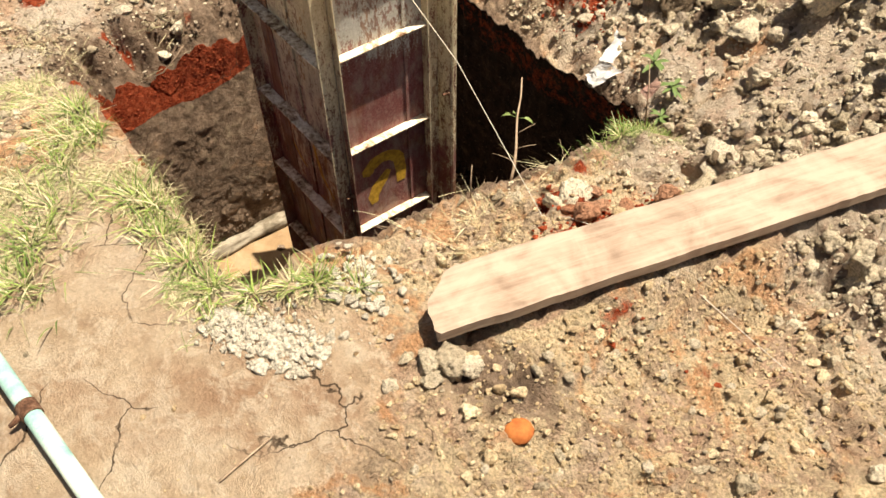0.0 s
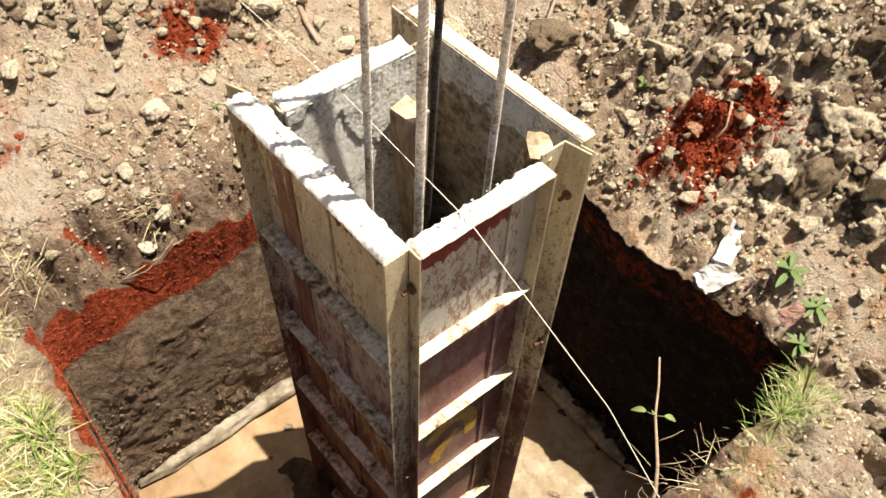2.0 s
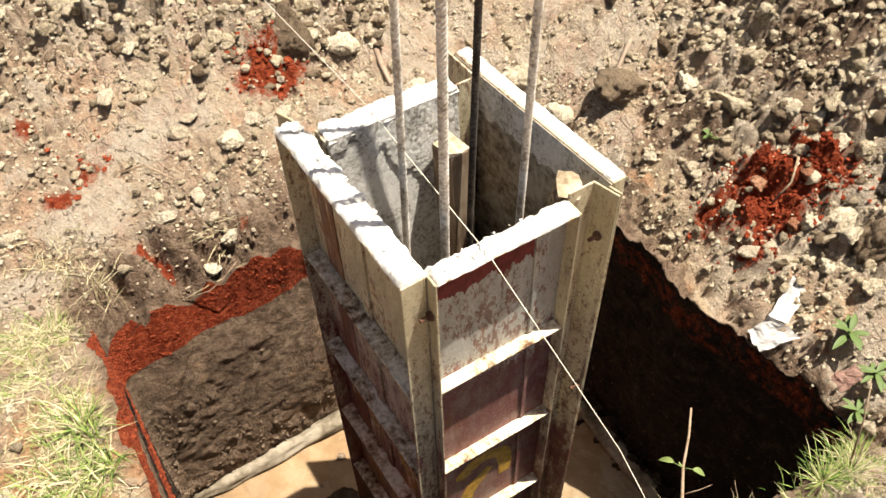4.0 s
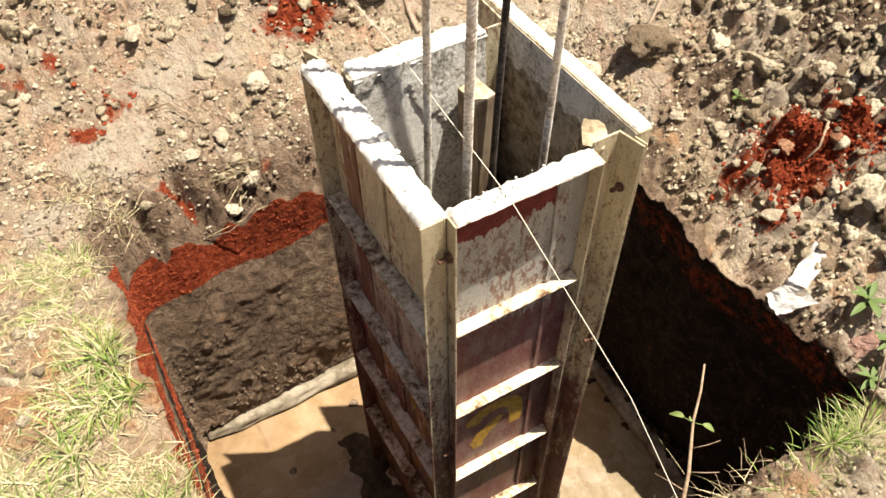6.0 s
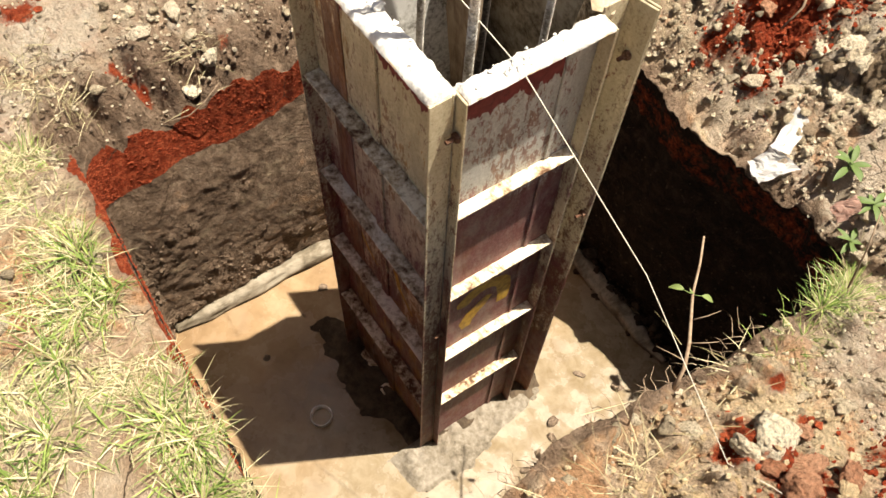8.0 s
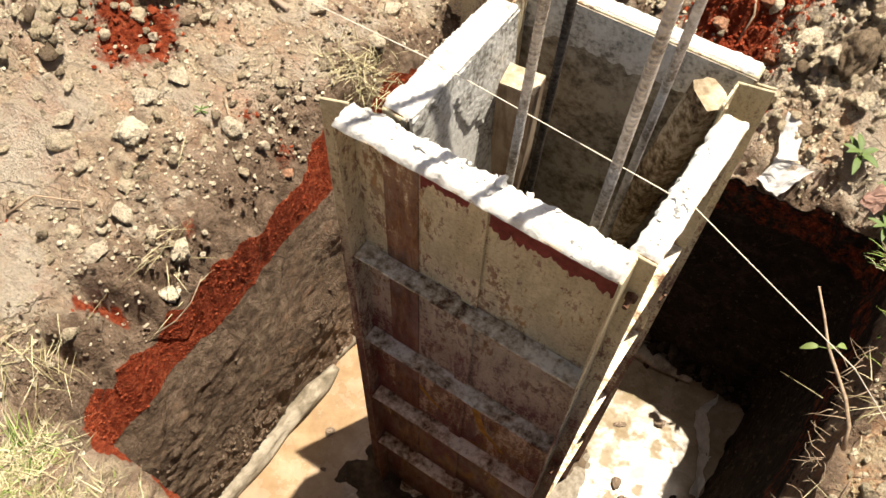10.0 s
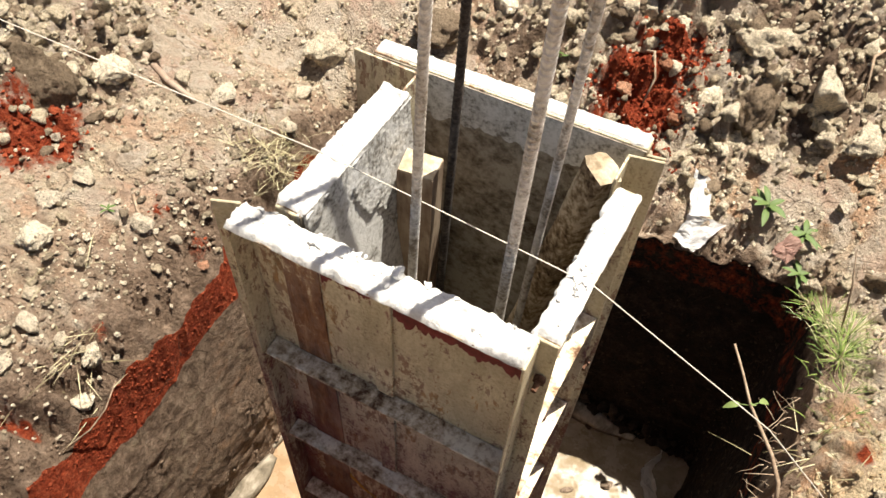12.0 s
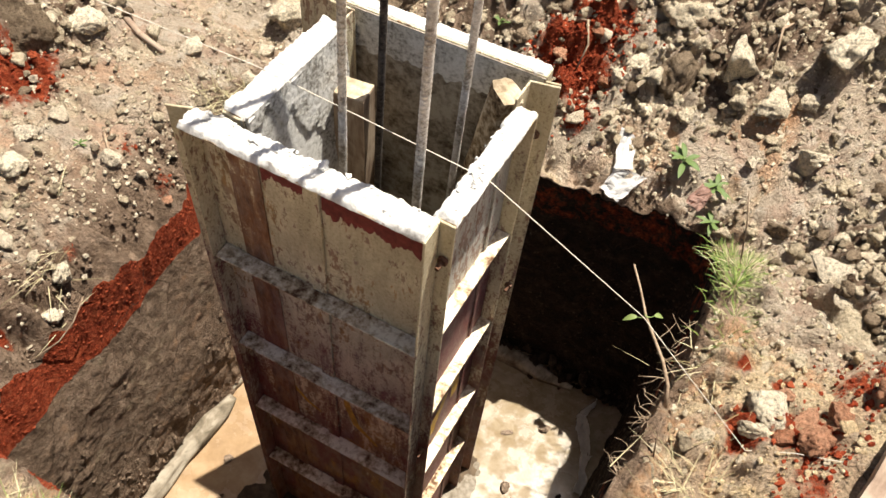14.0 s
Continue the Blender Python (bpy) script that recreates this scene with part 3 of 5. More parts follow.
def rock_points(level, size, seed, flat=0.75, jag=0.35, crumbly=1.0, cuts=7):
    """A broken lump: chance cuts, then a crumbly skin."""
    rng = np.random.default_rng(seed)
    v = ICO[level][0].copy()
    v *= 1 + 0.9 * jag * vnoise(v * 1.3 + seed * 1.7, 3)[:, None]
    for _ in range(cuts if jag > 0.1 else 0):
        n = rng.normal(size=3)
        n /= np.linalg.norm(n)
        d = v @ n - rng.uniform(0.35, 0.7)
        v -= np.outer(np.clip(d, 0, None), n) * 0.95
    v *= 1 + jag * crumbly * (0.8 * (0.35 - np.abs(vnoise(v * 2.6 + seed, 4))) + 0.5 * vnoise(v * 6.0 + seed, 5) + 0.3 * vnoise(v * 13 + seed, 6))[:, None]
    u = v / np.linalg.norm(v, axis=1)[:, None]
    crumb = np.zeros(len(v))
    for _ in range(90):
        n = rng.normal(size=3)
        n /= np.linalg.norm(n)
        r = rng.uniform(0.09, 0.28)
        crumb = np.maximum(crumb, r * np.sqrt(np.clip(1 - ((u - n) ** 2).sum(1) / (r * r), 0, 1)))
    v *= 1 + jag * 0.9 * crumbly * (crumb - 0.15)[:, None]
    v *= rng.uniform(0.75, 1.3, 3) * (1, 1, flat)
    a = rng.uniform(0, 6.283)
    c, s = math.cos(a), math.sin(a)
    return (v @ np.array([[c, -s, 0], [s, c, 0], [0, 0, 1]])) * size


def rock_bm(level, size, seed, at, flat=0.75, jag=0.35, smooth=True, crumbly=1.0, cuts=7):
    bm = bmesh.new()
    vs = [bm.verts.new(Vector(p) + Vector(at)) for p in rock_points(level, size, seed, flat, jag, crumbly, cuts)]
    for f in ICO[level][1]:
        bm.faces.new([vs[i] for i in f]).smooth = smooth
    return bm


def heap(name, spots, mat, label, category, level=1, flat=0.8, cuts=5):
    """Very many loose clods as one mesh. spots: x, y, z, size."""
    shapes = [rock_points(level, 1.0, 900 + i, flat, 0.42, 0.8, cuts) for i in range(24)]
    faces = np.array(ICO[level][1])
    vs, fs, n = [], [], 0
    for i, (x, y, z, s) in enumerate(spots):
        p = shapes[i % 24] * s + (x, y, z)
        vs.append(p)
        fs.append(faces + n)
        n += len(p)
    vs, fs = np.concatenate(vs), np.concatenate(fs)
    me = bpy.data.meshes.new(name)
    me.from_pydata(vs.tolist(), [], fs.tolist())
    me.polygons.foreach_set("use_smooth", [level > 1] * len(me.polygons))
    me.materials.append(mat)
    return tagged(new(name, me), label, category, kind="stuff")


# ---------------------------------------------------------------- the ground and the pit, one sheet
def outline(x0, x1, y0, y1, r, side=200, corner=90):
    """A rounded rectangle, anticlockwise: points and outward normals."""
    pts, nor = [], []
    quads = [((x1 - r, y0 + r), -90), ((x1 - r, y1 - r), 0), ((x0 + r, y1 - r), 90), ((x0 + r, y0 + r), 180)]
    for n, ((cx, cy), start) in enumerate(quads):
        for k in range(corner):
            a = radians(start + 90 * k / corner)
            pts.append((cx + r * math.cos(a), cy + r * math.sin(a)))
            nor.append((math.cos(a), math.sin(a)))
        (dx, dy), nx = quads[(n + 1) % 4]
        a = radians(start + 90)
        ax, ay = cx + r * math.cos(a), cy + r * math.sin(a)
        bx, by = dx + r * math.cos(a), dy + r * math.sin(a)
        for k in range(side):
            t = k / side
            pts.append((ax + (bx - ax) * t, ay + (by - ay) * t))
            nor.append((math.cos(a), math.sin(a)))
    return np.array(pts), np.array(nor)


WALL = {}                                              # places on the pit walls, and their soil


def build_ground():
    foot, _ = outline(-0.360, 0.81, -0.53, 0.83, 0.05, 260, 115)
    lip, nor = outline(-0.400, 0.835, -0.495, 0.885, 0.07, 260, 115)
    ns = len(foot)
    # ragged lip
    q = np.c_[lip, np.zeros(ns)]
    rag = 0.022 * fbm(q, 0.16, 4, 0.55, 71) * (1 - 0.8 * ramp(-lip[:, 1], 0.40, 0.48))
    lip = lip + nor * rag[:, None]
    lip[:, 1] -= ramp(lip[:, 1], 0.78, 0.84) * (0.060 - 0.055 * ramp(lip[:, 0], 0.3, 0.7)) * ramp(lip[:, 0], -0.35, -0.1)
    lipz = ground_height(lip[:, 0], lip[:, 1])
    west = ramp(-lip[:, 0], 0.29, 0.37)
    rows, kind = [], []
    walls = 120
    for i in range(walls):
        t = i / walls
        back = 0.15 * min(1, t / 0.70) + 0.85 * max(0, (t - 0.70) / 0.30)
        xy = foot + (lip - foot) * (t + (back - t) * west)[:, None]
        z = FLOOR - 0.04 + (lipz - FLOOR + 0.04) * t
        p = np.c_[xy, z]
        out = 0.011 * fbm(p, 0.36, 2, 0.5, 81) + 0.002 * ramp(fbm(p, 0.13, 3, 0.6, 85), 0.0, 0.4) * fbm(p, 0.03, 3, 0.6, 91) + 0.0012 * fbm(p, 0.016, 2, 0.6, 95)
        low = ramp(-z, 0.75, 1.0)
        out = out - low * 0.010 * lumps(np.c_[np.arctan2(p[:, 1] - 0.2, p[:, 0] - 0.2) * 0.8, z], 0.055, 0.5, 97)
        rough = ramp(fbm(p, 0.22, 3, 0.55, 87), -0.12, 0.2) * ramp(-z, 0.38, 0.5)
        along = np.c_[p[:, 0] + p[:, 1], z]
        out = out - rough * (0.005 * lumps(along, 0.07, 0.4, 88) + 0.0035 * lumps(along + 2.2, 0.03, 0.25, 89))
        xy = xy + nor * out[:, None] * min(1, (1 - t) * 8)
        rows.append(np.c_[xy, z])
        # red laterite band, rising a little to the north
        band_mid = -0.302 + 0.075 * (xy[:, 1] + 0.5) / 0.7 * ramp(-xy[:, 0], 0, 0.3) + 0.012 * fbm(p, 0.12, 2, 0.5, 99)
        half = 0.083 + 0.012 * ramp(xy[:, 1], -0.4, 0.3) + 0.010 * vnoise(p / 0.09, 98)
        # north and east: band narrowed and broken up, wall shade put into its colour
        thin = np.maximum(ramp(xy[:, 1], 0.6, 0.75), ramp(xy[:, 0], 0.6, 0.75))
        half = half * (1 - 0.45 * thin)
        red = (1 - ramp(np.abs(z - band_mid - 0.03 * thin), half - 0.008, half + 0.012 + 0.05 * thin)) * (1 - 0.58 * thin)
        # sides other than the west darken below the lip, their shade put into colour
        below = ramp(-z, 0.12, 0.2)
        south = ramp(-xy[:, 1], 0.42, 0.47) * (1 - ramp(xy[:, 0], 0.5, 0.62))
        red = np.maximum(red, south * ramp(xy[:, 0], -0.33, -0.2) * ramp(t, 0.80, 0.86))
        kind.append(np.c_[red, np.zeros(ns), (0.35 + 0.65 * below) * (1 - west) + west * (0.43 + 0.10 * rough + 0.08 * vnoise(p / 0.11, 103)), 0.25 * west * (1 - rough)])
    d, step = 0.0, 0.006
    while d < 300:
        xy = lip + nor * d
        near = math.exp(-max(0, d - 1.7) / 0.5)
        z = terrain(xy[:, 0], xy[:, 1]) * (1 - near) + ground_height(xy[:, 0], xy[:, 1]) * near
        z = z + 0.024 * (1 - 0.85 * ramp(-xy[:, 1], 0.42, 0.48)) * np.exp(-((d - 0.05) / 0.05) ** 2) * fbm(np.c_[xy, 0 * z], 0.05, 3, 0.6, 107)
        if d > 3:
            z = z * math.exp(-(d - 3) / 20)
        rows.append(np.c_[xy, z])
        x, y = xy[:, 0], xy[:, 1]
        p = np.c_[xy, np.zeros(ns)]
        w = 0.35 * fbm(p, 0.12, 3, 0.6, 111)
        red = np.zeros(ns)
        for cx, cy, r, a in RED_SPOTS:
            red = np.maximum(red, a * blob(x, y, cx, cy, r))
        south = ramp(-y, 0.42, 0.47) * (1 - ramp(x, 0.5, 0.62)) * (1 - ramp(d + 0.02 * vnoise(p / 0.05, 131) + 0.006 * ramp(x, -0.2, 0.3), 0.001, 0.007)) * ramp(x, -0.33, -0.2)
        red = np.maximum(np.clip(red + 1.2 * red * w, 0, 1), south)
        hard = compact(x, y)
        dusky = 0.60 * np.maximum(blob(x, y, 1.27, -0.20, 0.09), blob(x, y, 1.36, -0.17, 0.08)) + (0.36 + 0.1 * ramp(y, 0.85, 0.95)) * np.exp(-(d / (0.04 + 0.07 * west)) ** 2) * (1 - hard) + (0.04 + 0.36 * ramp(vnoise(p / 0.16, 121), 0.15, 0.6)) * ramp(y + 0.6 * np.abs(x - 0.3), 0.9, 1.2) * cloddy(x, y) + 0.26 * broken(x, y) * (1 - 0.6 * ramp(x, 0.7, 0.9))
        grey = np.maximum(cloddy(x, y) * (0.25 + 0.75 * ramp(y - 0.5 * x, -0.3, 0.5)), np.maximum(0.6 * ramp(-x, -0.2, 0.4), 0.95 * (1 - broken(x, y)) * np.maximum(ramp(-x, 0.3, 0.45), ramp(y, 0.8, 0.95))))
        grey = grey * (1 - 0.75 * ramp(x, 0.8, 1.0) * (1 - ramp(y, 0.3, 0.5)))
        grey = np.maximum(grey, 0.9 * ramp(x, 0.82, 0.9) * ramp(y, 0.4, 0.6))
        kind.append(np.c_[red * near, hard * near, dusky * near, grey * near + 0.4 * (1 - near)])
        d += step
        step = step * 1.006 if d < 1.9 else step * 1.35
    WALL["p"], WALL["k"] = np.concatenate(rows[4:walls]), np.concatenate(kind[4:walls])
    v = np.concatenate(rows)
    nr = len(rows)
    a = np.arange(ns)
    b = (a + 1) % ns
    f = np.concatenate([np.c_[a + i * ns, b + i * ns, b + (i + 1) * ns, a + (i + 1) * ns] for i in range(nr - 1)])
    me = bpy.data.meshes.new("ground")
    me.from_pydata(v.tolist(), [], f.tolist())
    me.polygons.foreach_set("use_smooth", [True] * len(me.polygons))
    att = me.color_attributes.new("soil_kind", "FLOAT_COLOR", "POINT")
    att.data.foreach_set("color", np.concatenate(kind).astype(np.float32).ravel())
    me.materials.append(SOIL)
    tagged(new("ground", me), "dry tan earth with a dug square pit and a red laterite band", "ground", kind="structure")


RED_SPOTS = [(0.24, 1.13, 0.13, 1.0), (0.30, 1.25, 0.10, 0.9), (0.19, 1.0, 0.06, 0.8), (0.34, 1.0, 0.05, 0.8), (-0.88, 0.22, 0.12, 0.8), (-0.50, -0.31, 0.03, 1.0), (-0.47, -0.285, 0.02, 0.9), (-0.95, -0.56, 0.06, 0.55), (-0.97, -0.46, 0.05, 0.55), (-0.55, 0.235, 0.035, 0.55), (0.944, 0.376, 0.025, 0.8), (1.025, 0.385, 0.03, 0.7),
             (-0.80, -0.35, 0.10, 0.5), (-0.72, -0.45, 0.06, 0.5), (-0.47, -0.05, 0.03, 0.5), (-0.40, 0.35, 0.05, 0.5), (-0.44, 0.22, 0.04, 0.5),
             (1.08, 0.28, 0.09, 0.55), (1.16, 0.42, 0.09, 0.55), (1.10, 0.15, 0.07, 0.55), (1.20, 0.47, 0.06, 0.55), (1.35, 0.10, 0.06, 0.55), (1.5, 0.2, 0.08, 0.5), (0.98, 0.24, 0.05, 0.8)]
build_ground()


def build_floor():
    """Mud bed of the pit, bulging through the water round the formwork."""
    n = 150
    xs, ys = np.linspace(-0.5, 0.9, n), np.linspace(-0.62, 0.92, n)
    x, y = [g.ravel() for g in np.meshgrid(xs, ys)]
    p = np.c_[x, y, np.zeros_like(x)]
    near = np.maximum(np.maximum(-x, x - 0.42), np.maximum(-y, y - 0.36))
    z = FLOOR - 0.03 + 0.052 * np.exp(-np.clip(near - 0.02 - 0.05 * blob(x, y, 0.12, -0.12, 0.22), 0, 1) / 0.085) + 0.016 * fbm(p, 0.11, 4, 0.55, 141)
    z = z + 0.022 * ramp(lumps(np.c_[x, y], 0.05, 0.5, 143), 0.1, 0.6) * blob(x, y, -0.17, -0.30, 0.12)
    f = [(j * n + i, j * n + i + 1, (j + 1) * n + i + 1, (j + 1) * n + i) for j in range(n - 1) for i in range(n - 1)]
    me = mesh_of("pit_floor", np.c_[x, y, z], f, MUD)
    tagged(new("pit_floor", me), "dark wet mud floor of the pit", "floor", kind="structure")
    m = 40
    xs, ys = np.linspace(-0.55, 0.95, m), np.linspace(-0.65, 0.97, m)
    x, y = [g.ravel() for g in np.meshgrid(xs, ys)]
    f = [(j * m + i, j * m + i + 1, (j + 1) * m + i + 1, (j + 1) * m + i) for j in range(m - 1) for i in range(m - 1)]
    me = mesh_of("water", np.c_[x, y, FLOOR + 0.0012 * fbm(np.c_[x, y, x * 0], 0.2, 2, 0.5, 151)], f, WATER)
    tagged(new("water", me), "still opaque orange-brown muddy water in the pit", "water", kind="structure")


build_floor()

# ---------------------------------------------------------------- steel formwork round the column
BASE = FLOOR + 0.005


def crust(u0, u1, n0, n1, z, m, seed, high=0.010, spill=0.010, inner=0.003):
    """Dried mortar lying along a flange, lumpy and ragged at its sides."""
    nu, nn = max(24, int((u1 - u0) / 0.004)), 14
    bm = bmesh.new()
    rows = []
    for i in range(nu + 1):
        u = u0 + (u1 - u0) * i / nu
        row = []
        for j in range(nn + 1):
            s = j / nn
            edge0 = n0 - spill * (0.4 + noise.noise(Vector((u * 22, seed, 0))) + 0.5 * noise.noise(Vector((u * 70, seed, 5))))
            edge1 = n1 + inner * (noise.noise(Vector((u * 24, seed, 9))) + 0.6 * noise.noise(Vector((u * 75, seed, 12))))
            n = edge0 + (edge1 - edge0) * s
            h = high * (0.35 + 0.55 * noise.noise(Vector((u * 16, n * 30, seed))) + 0.5 * abs(noise.noise(Vector((u * 55, n * 70, seed + 3)))) + 0.45 * noise.noise(Vector((u * 150, n * 170, seed))))
            zz = z + max(0.0015, h) * min(1, 0.25 + 4 * s * (1 - s) + (0.6 if s < 0.5 else 0))
            if j in (0, nn) or i in (0, nu):
                zz = z - 0.004
            row.append(bm.verts.new((u, n, zz)))
        rows.append(row)
    for a, b in zip(rows, rows[1:]):
        for j in range(nn):
            bm.faces.new((a[j], b[j], b[j + 1], a[j + 1])).smooth = True
    bmesh.ops.transform(bm, matrix=m, verts=bm.verts)
    bmesh.ops.recalc_face_normals(bm, faces=bm.faces)
    return bm


def bolt(parent, u, n, z, m):
    """A hexagon bolt whose shank points along -n."""
    bm = bmesh.new()
    turn = Matrix.Translation((u, n, z)) @ Matrix.Rotation(radians(90), 4, "X")
    bmesh.ops.create_cone(bm, cap_ends=True, segments=6, radius1=0.009, radius2=0.0085, depth=0.007, matrix=turn @ Matrix.Translation((0, 0, 0.004)))
    bmesh.ops.create_cone(bm, cap_ends=True, segments=10, radius1=0.0045, radius2=0.004, depth=0.020, matrix=turn @ Matrix.Translation((0, 0, 0.012)))
    bmesh.ops.transform(bm, matrix=m, verts=bm.verts)
    part("bolt", bm, RUST, parent, "rusty steel bolt")


def panel(label, m, width, ribs, paint, seams, deep, rim=TOP):
    """A ribbed steel shutter. In its own axes u runs along its width, n inwards, z up; the ribs stand out towards -n."""
    base = m @ Vector((width / 2, 0, 0))
    root = thing("formwork_panel", (base.x, base.y, BASE), label, "formwork panel", "formwork panels")
    t = 0.004
    part("skin", box((0, -t, BASE), (width, 0, rim - 0.001), m), paint, root)
    part("lining", box((0.001, 0.0003, BASE), (width - 0.001, 0.0026, rim - 0.004), m, 0), LINING, root, "cement-stained inner face")
    for u in (0.0, width - t):
        part("side_flange", box((u, -deep, BASE), (u + t, -t, rim - 0.002), m), EDGE, root)
    part("top_flange", box((t, -deep, rim - 0.006), (width - t, -t, rim - 0.001), m), RIBS, root)
    part("bottom_flange", box((t, -deep, BASE), (width - t, -t, BASE + 0.006), m), RIBS, root)
    for z in ribs:
        bm = box((t + 0.001, -deep + 0.004, z - 0.005), (width - t - 0.001, -t, z), m)
        part("rib", bm, RIBS, root, "cement-splashed steel rib")
    levels = [BASE + 0.006] + sorted(ribs) + [rim - 0.006]
    for u, w, h in seams:
        for a, b in zip(levels, levels[1:]):
            part("stiffener", box((u - w / 2, -t - h, a + 0.001), (u + w / 2, -t, b - 0.006), m), PAINT_R if w > 0.05 else paint, root)
    return root


def corner_plate(parent, p, q, thick=0.004, z1=TOP + 0.002):
    """One leg of the angle that closes a corner, standing upright from p to q."""
    p, q = Vector((*p, 0)), Vector((*q, 0))
    m = Matrix.Translation(p) @ Matrix.Rotation(math.atan2(q.y - p.y, q.x - p.x), 4, "Z")
    part("corner_leg", box((0, -thick / 2, BASE), ((q - p).length, thick / 2, z1), m), EDGE, parent, "upright leg of a steel corner angle")


AX = Matrix.Translation((-0.003, -0.007, 0)) @ Matrix.Rotation(radians(1.34), 4, "Z")        # wide shutter nearest the grass
BX = Matrix.Translation((0.414, 0.006, 0)) @ Matrix.Rotation(radians(90), 4, "Z")            # u = y, n = -x
CX = Matrix.Translation((0.424, 0.360, 0)) @ Matrix.Rotation(radians(183.2), 4, "Z")
DX = Matrix.Translation((0.072, 0.283, 0)) @ Matrix.Rotation(radians(-90), 4, "Z")
RIB_A, RIB_B = (0.216, -0.100, -0.405, -0.722), (0.238, -0.076, -0.400, -0.715)
A_WIDE, B_WIDE, C_WIDE, D_WIDE = 0.428, 0.272, 0.442, 0.272

pa = panel("wide steel column shutter in worn maroon and cement-filmed paint", AX, A_WIDE, RIB_A, PAINT_A, [(0.082, 0.062, 0.003), (0.212, 0.030, 0.006)], 0.043)
pb = panel("narrow maroon steel column shutter with pale dusty ladder ribs", BX, B_WIDE, RIB_B, PAINT_B, [(0.212, 0.010, 0.005)], 0.034)
pc = panel("wide cement-stained steel shutter facing the bars", CX, C_WIDE, RIB_A, PAINT_A, [(0.2, 0.03, 0.003)], 0.029, TOP + 0.002)
pd = panel("narrow steel shutter with cement crust over its inner face", DX, D_WIDE, RIB_B, PAINT_B, [(0.2, 0.012, 0.004)], 0.038)
part("mortar", crust(0.0, A_WIDE - 0.002, -0.043, 0.006, TOP, AX, 1, 0.015, 0.002, 0.007), MORTAR, pa, "lumpy white dried mortar on the rim")
part("mortar", crust(0.004, B_WIDE - 0.004, -0.034, 0.004, TOP, BX, 2, 0.014, 0.002, 0.007), MORTAR, pb, "lumpy white dried mortar on the rim")
part("mortar", crust(0.002, C_WIDE, -0.029, -0.002, TOP + 0.002, CX, 3, 0.005, 0.001), MORTAR, pc, "thin white mortar on the rim")
part("mortar", crust(0.0, D_WIDE - 0.004, -0.038, 0.010, TOP, DX, 4, 0.014, 0.004), MORTAR, pd, "thick white dried mortar on the rim")
corner_plate(pc, (0.404, 0.284), (0.404, 0.334))
corner_plate(pc, (0.402, 0.336), (0.453, 0.3495))
corner_plate(pc, (0.425, 0.350), (0.451, 0.356))
corner_plate(pd, (0.067, 0.284), (0.067, 0.322))
corner_plate(pd, (-0.046, 0.325), (0.069, 0.327))


def plaster(u0, u1, z0, z1, n0, m, seed):
    """Mortar splashed down an inner face, thick at the rim and ragged below."""
    bm = bmesh.new()
    a, b = 150, 170
    grid = []
    for i in range(a + 1):
        u = u0 + (u1 - u0) * i / a
        row = []
        for j in range(b + 1):
            z = z1 - (z1 - z0) * j / b
            q = Vector((u, z, seed))
            fade = 1 - j / b
            hem = 0.03 + 0.17 * min(1.0, max(0.0, (0.22 - u) / 0.16)) + 0.05 * noise.noise(Vector((u * 9, 0, seed))) + 0.05 * noise.noise(Vector((u * 34, z * 12, seed))) + 0.014 * noise.noise(q * 90)
            coat = max(0, min(1, (hem - (z1 - z)) / 0.008 + 0.5))
            h = 0.003 + 0.034 * (1 - fade) + 0.0012 * noise.noise(q * 9) + 0.0003 * noise.noise(q * 90)
            h += coat * (0.0035 + 0.0010 * abs(noise.noise(q * 75)) + 0.0006 * noise.noise(q * 150))
            row.append(bm.verts.new((u, n0 + max(h, -0.002) - (0.004 if i in (0, a) or j == b else 0), z)))
        grid.append(row)
    for r0, r1 in zip(grid, grid[1:]):
        for j in range(b):
            bm.faces.new((r0[j], r0[j + 1], r1[j + 1], r1[j])).smooth = True
    bmesh.ops.transform(bm, matrix=m, verts=bm.verts)
    return bm


part("plaster", plaster(0.003, 0.269, 0.02, TOP + 0.004, 0.0028, DX, 3), PLASTER, pd, "rough pale mortar splashed down the inner face")


def rim_crumbs(spots, m, seed):
    """Loose bits of mortar left on a rim."""
    bm = bmesh.new()
    for i, (u, n, s) in enumerate(spots):
        vs = [bm.verts.new(m @ (Vector(p) + Vector((u, n, TOP + 0.005 + 0.2 * s)))) for p in rock_points(2, s, seed + i, 0.7, 0.5)]
        for f in ICO[2][1]:
            bm.faces.new([vs[k] for k in f])
    return bm


CRG = np.random.default_rng(31)
part("loose_mortar", rim_crumbs([(CRG.uniform(0.02, 0.40), CRG.uniform(-0.03, 0.004), 0.0015 + 0.004 * CRG.random() ** 2) for _ in range(90)] + [(0.135, -0.012, 0.011), (0.155, -0.006, 0.009), (0.235, 0.0, 0.011)], AX, 40), MORTAR, pa, "loose mortar crumbs on the rim")["kind"] = "stuff"
part("loose_mortar", rim_crumbs([(CRG.uniform(0.01, 0.26), CRG.uniform(-0.03, 0.004), 0.001 + 0.003 * CRG.random() ** 2) for _ in range(50)], BX, 90), MORTAR, pb, "loose mortar crumbs on the rim")["kind"] = "stuff"
for z in (0.466, -0.24):
    bolt(pa, 0.436, 0.005, z, Matrix.Identity(4))
corner_plate(pd, (-0.042, -0.026), (-0.004, -0.010), 0.004, TOP + 0.003)
bolt(pc, 0.430, 0.341, 0.442, Matrix.Identity(4))
bolt(pc, 0.444, 0.345, -0.02, Matrix.Identity(4))


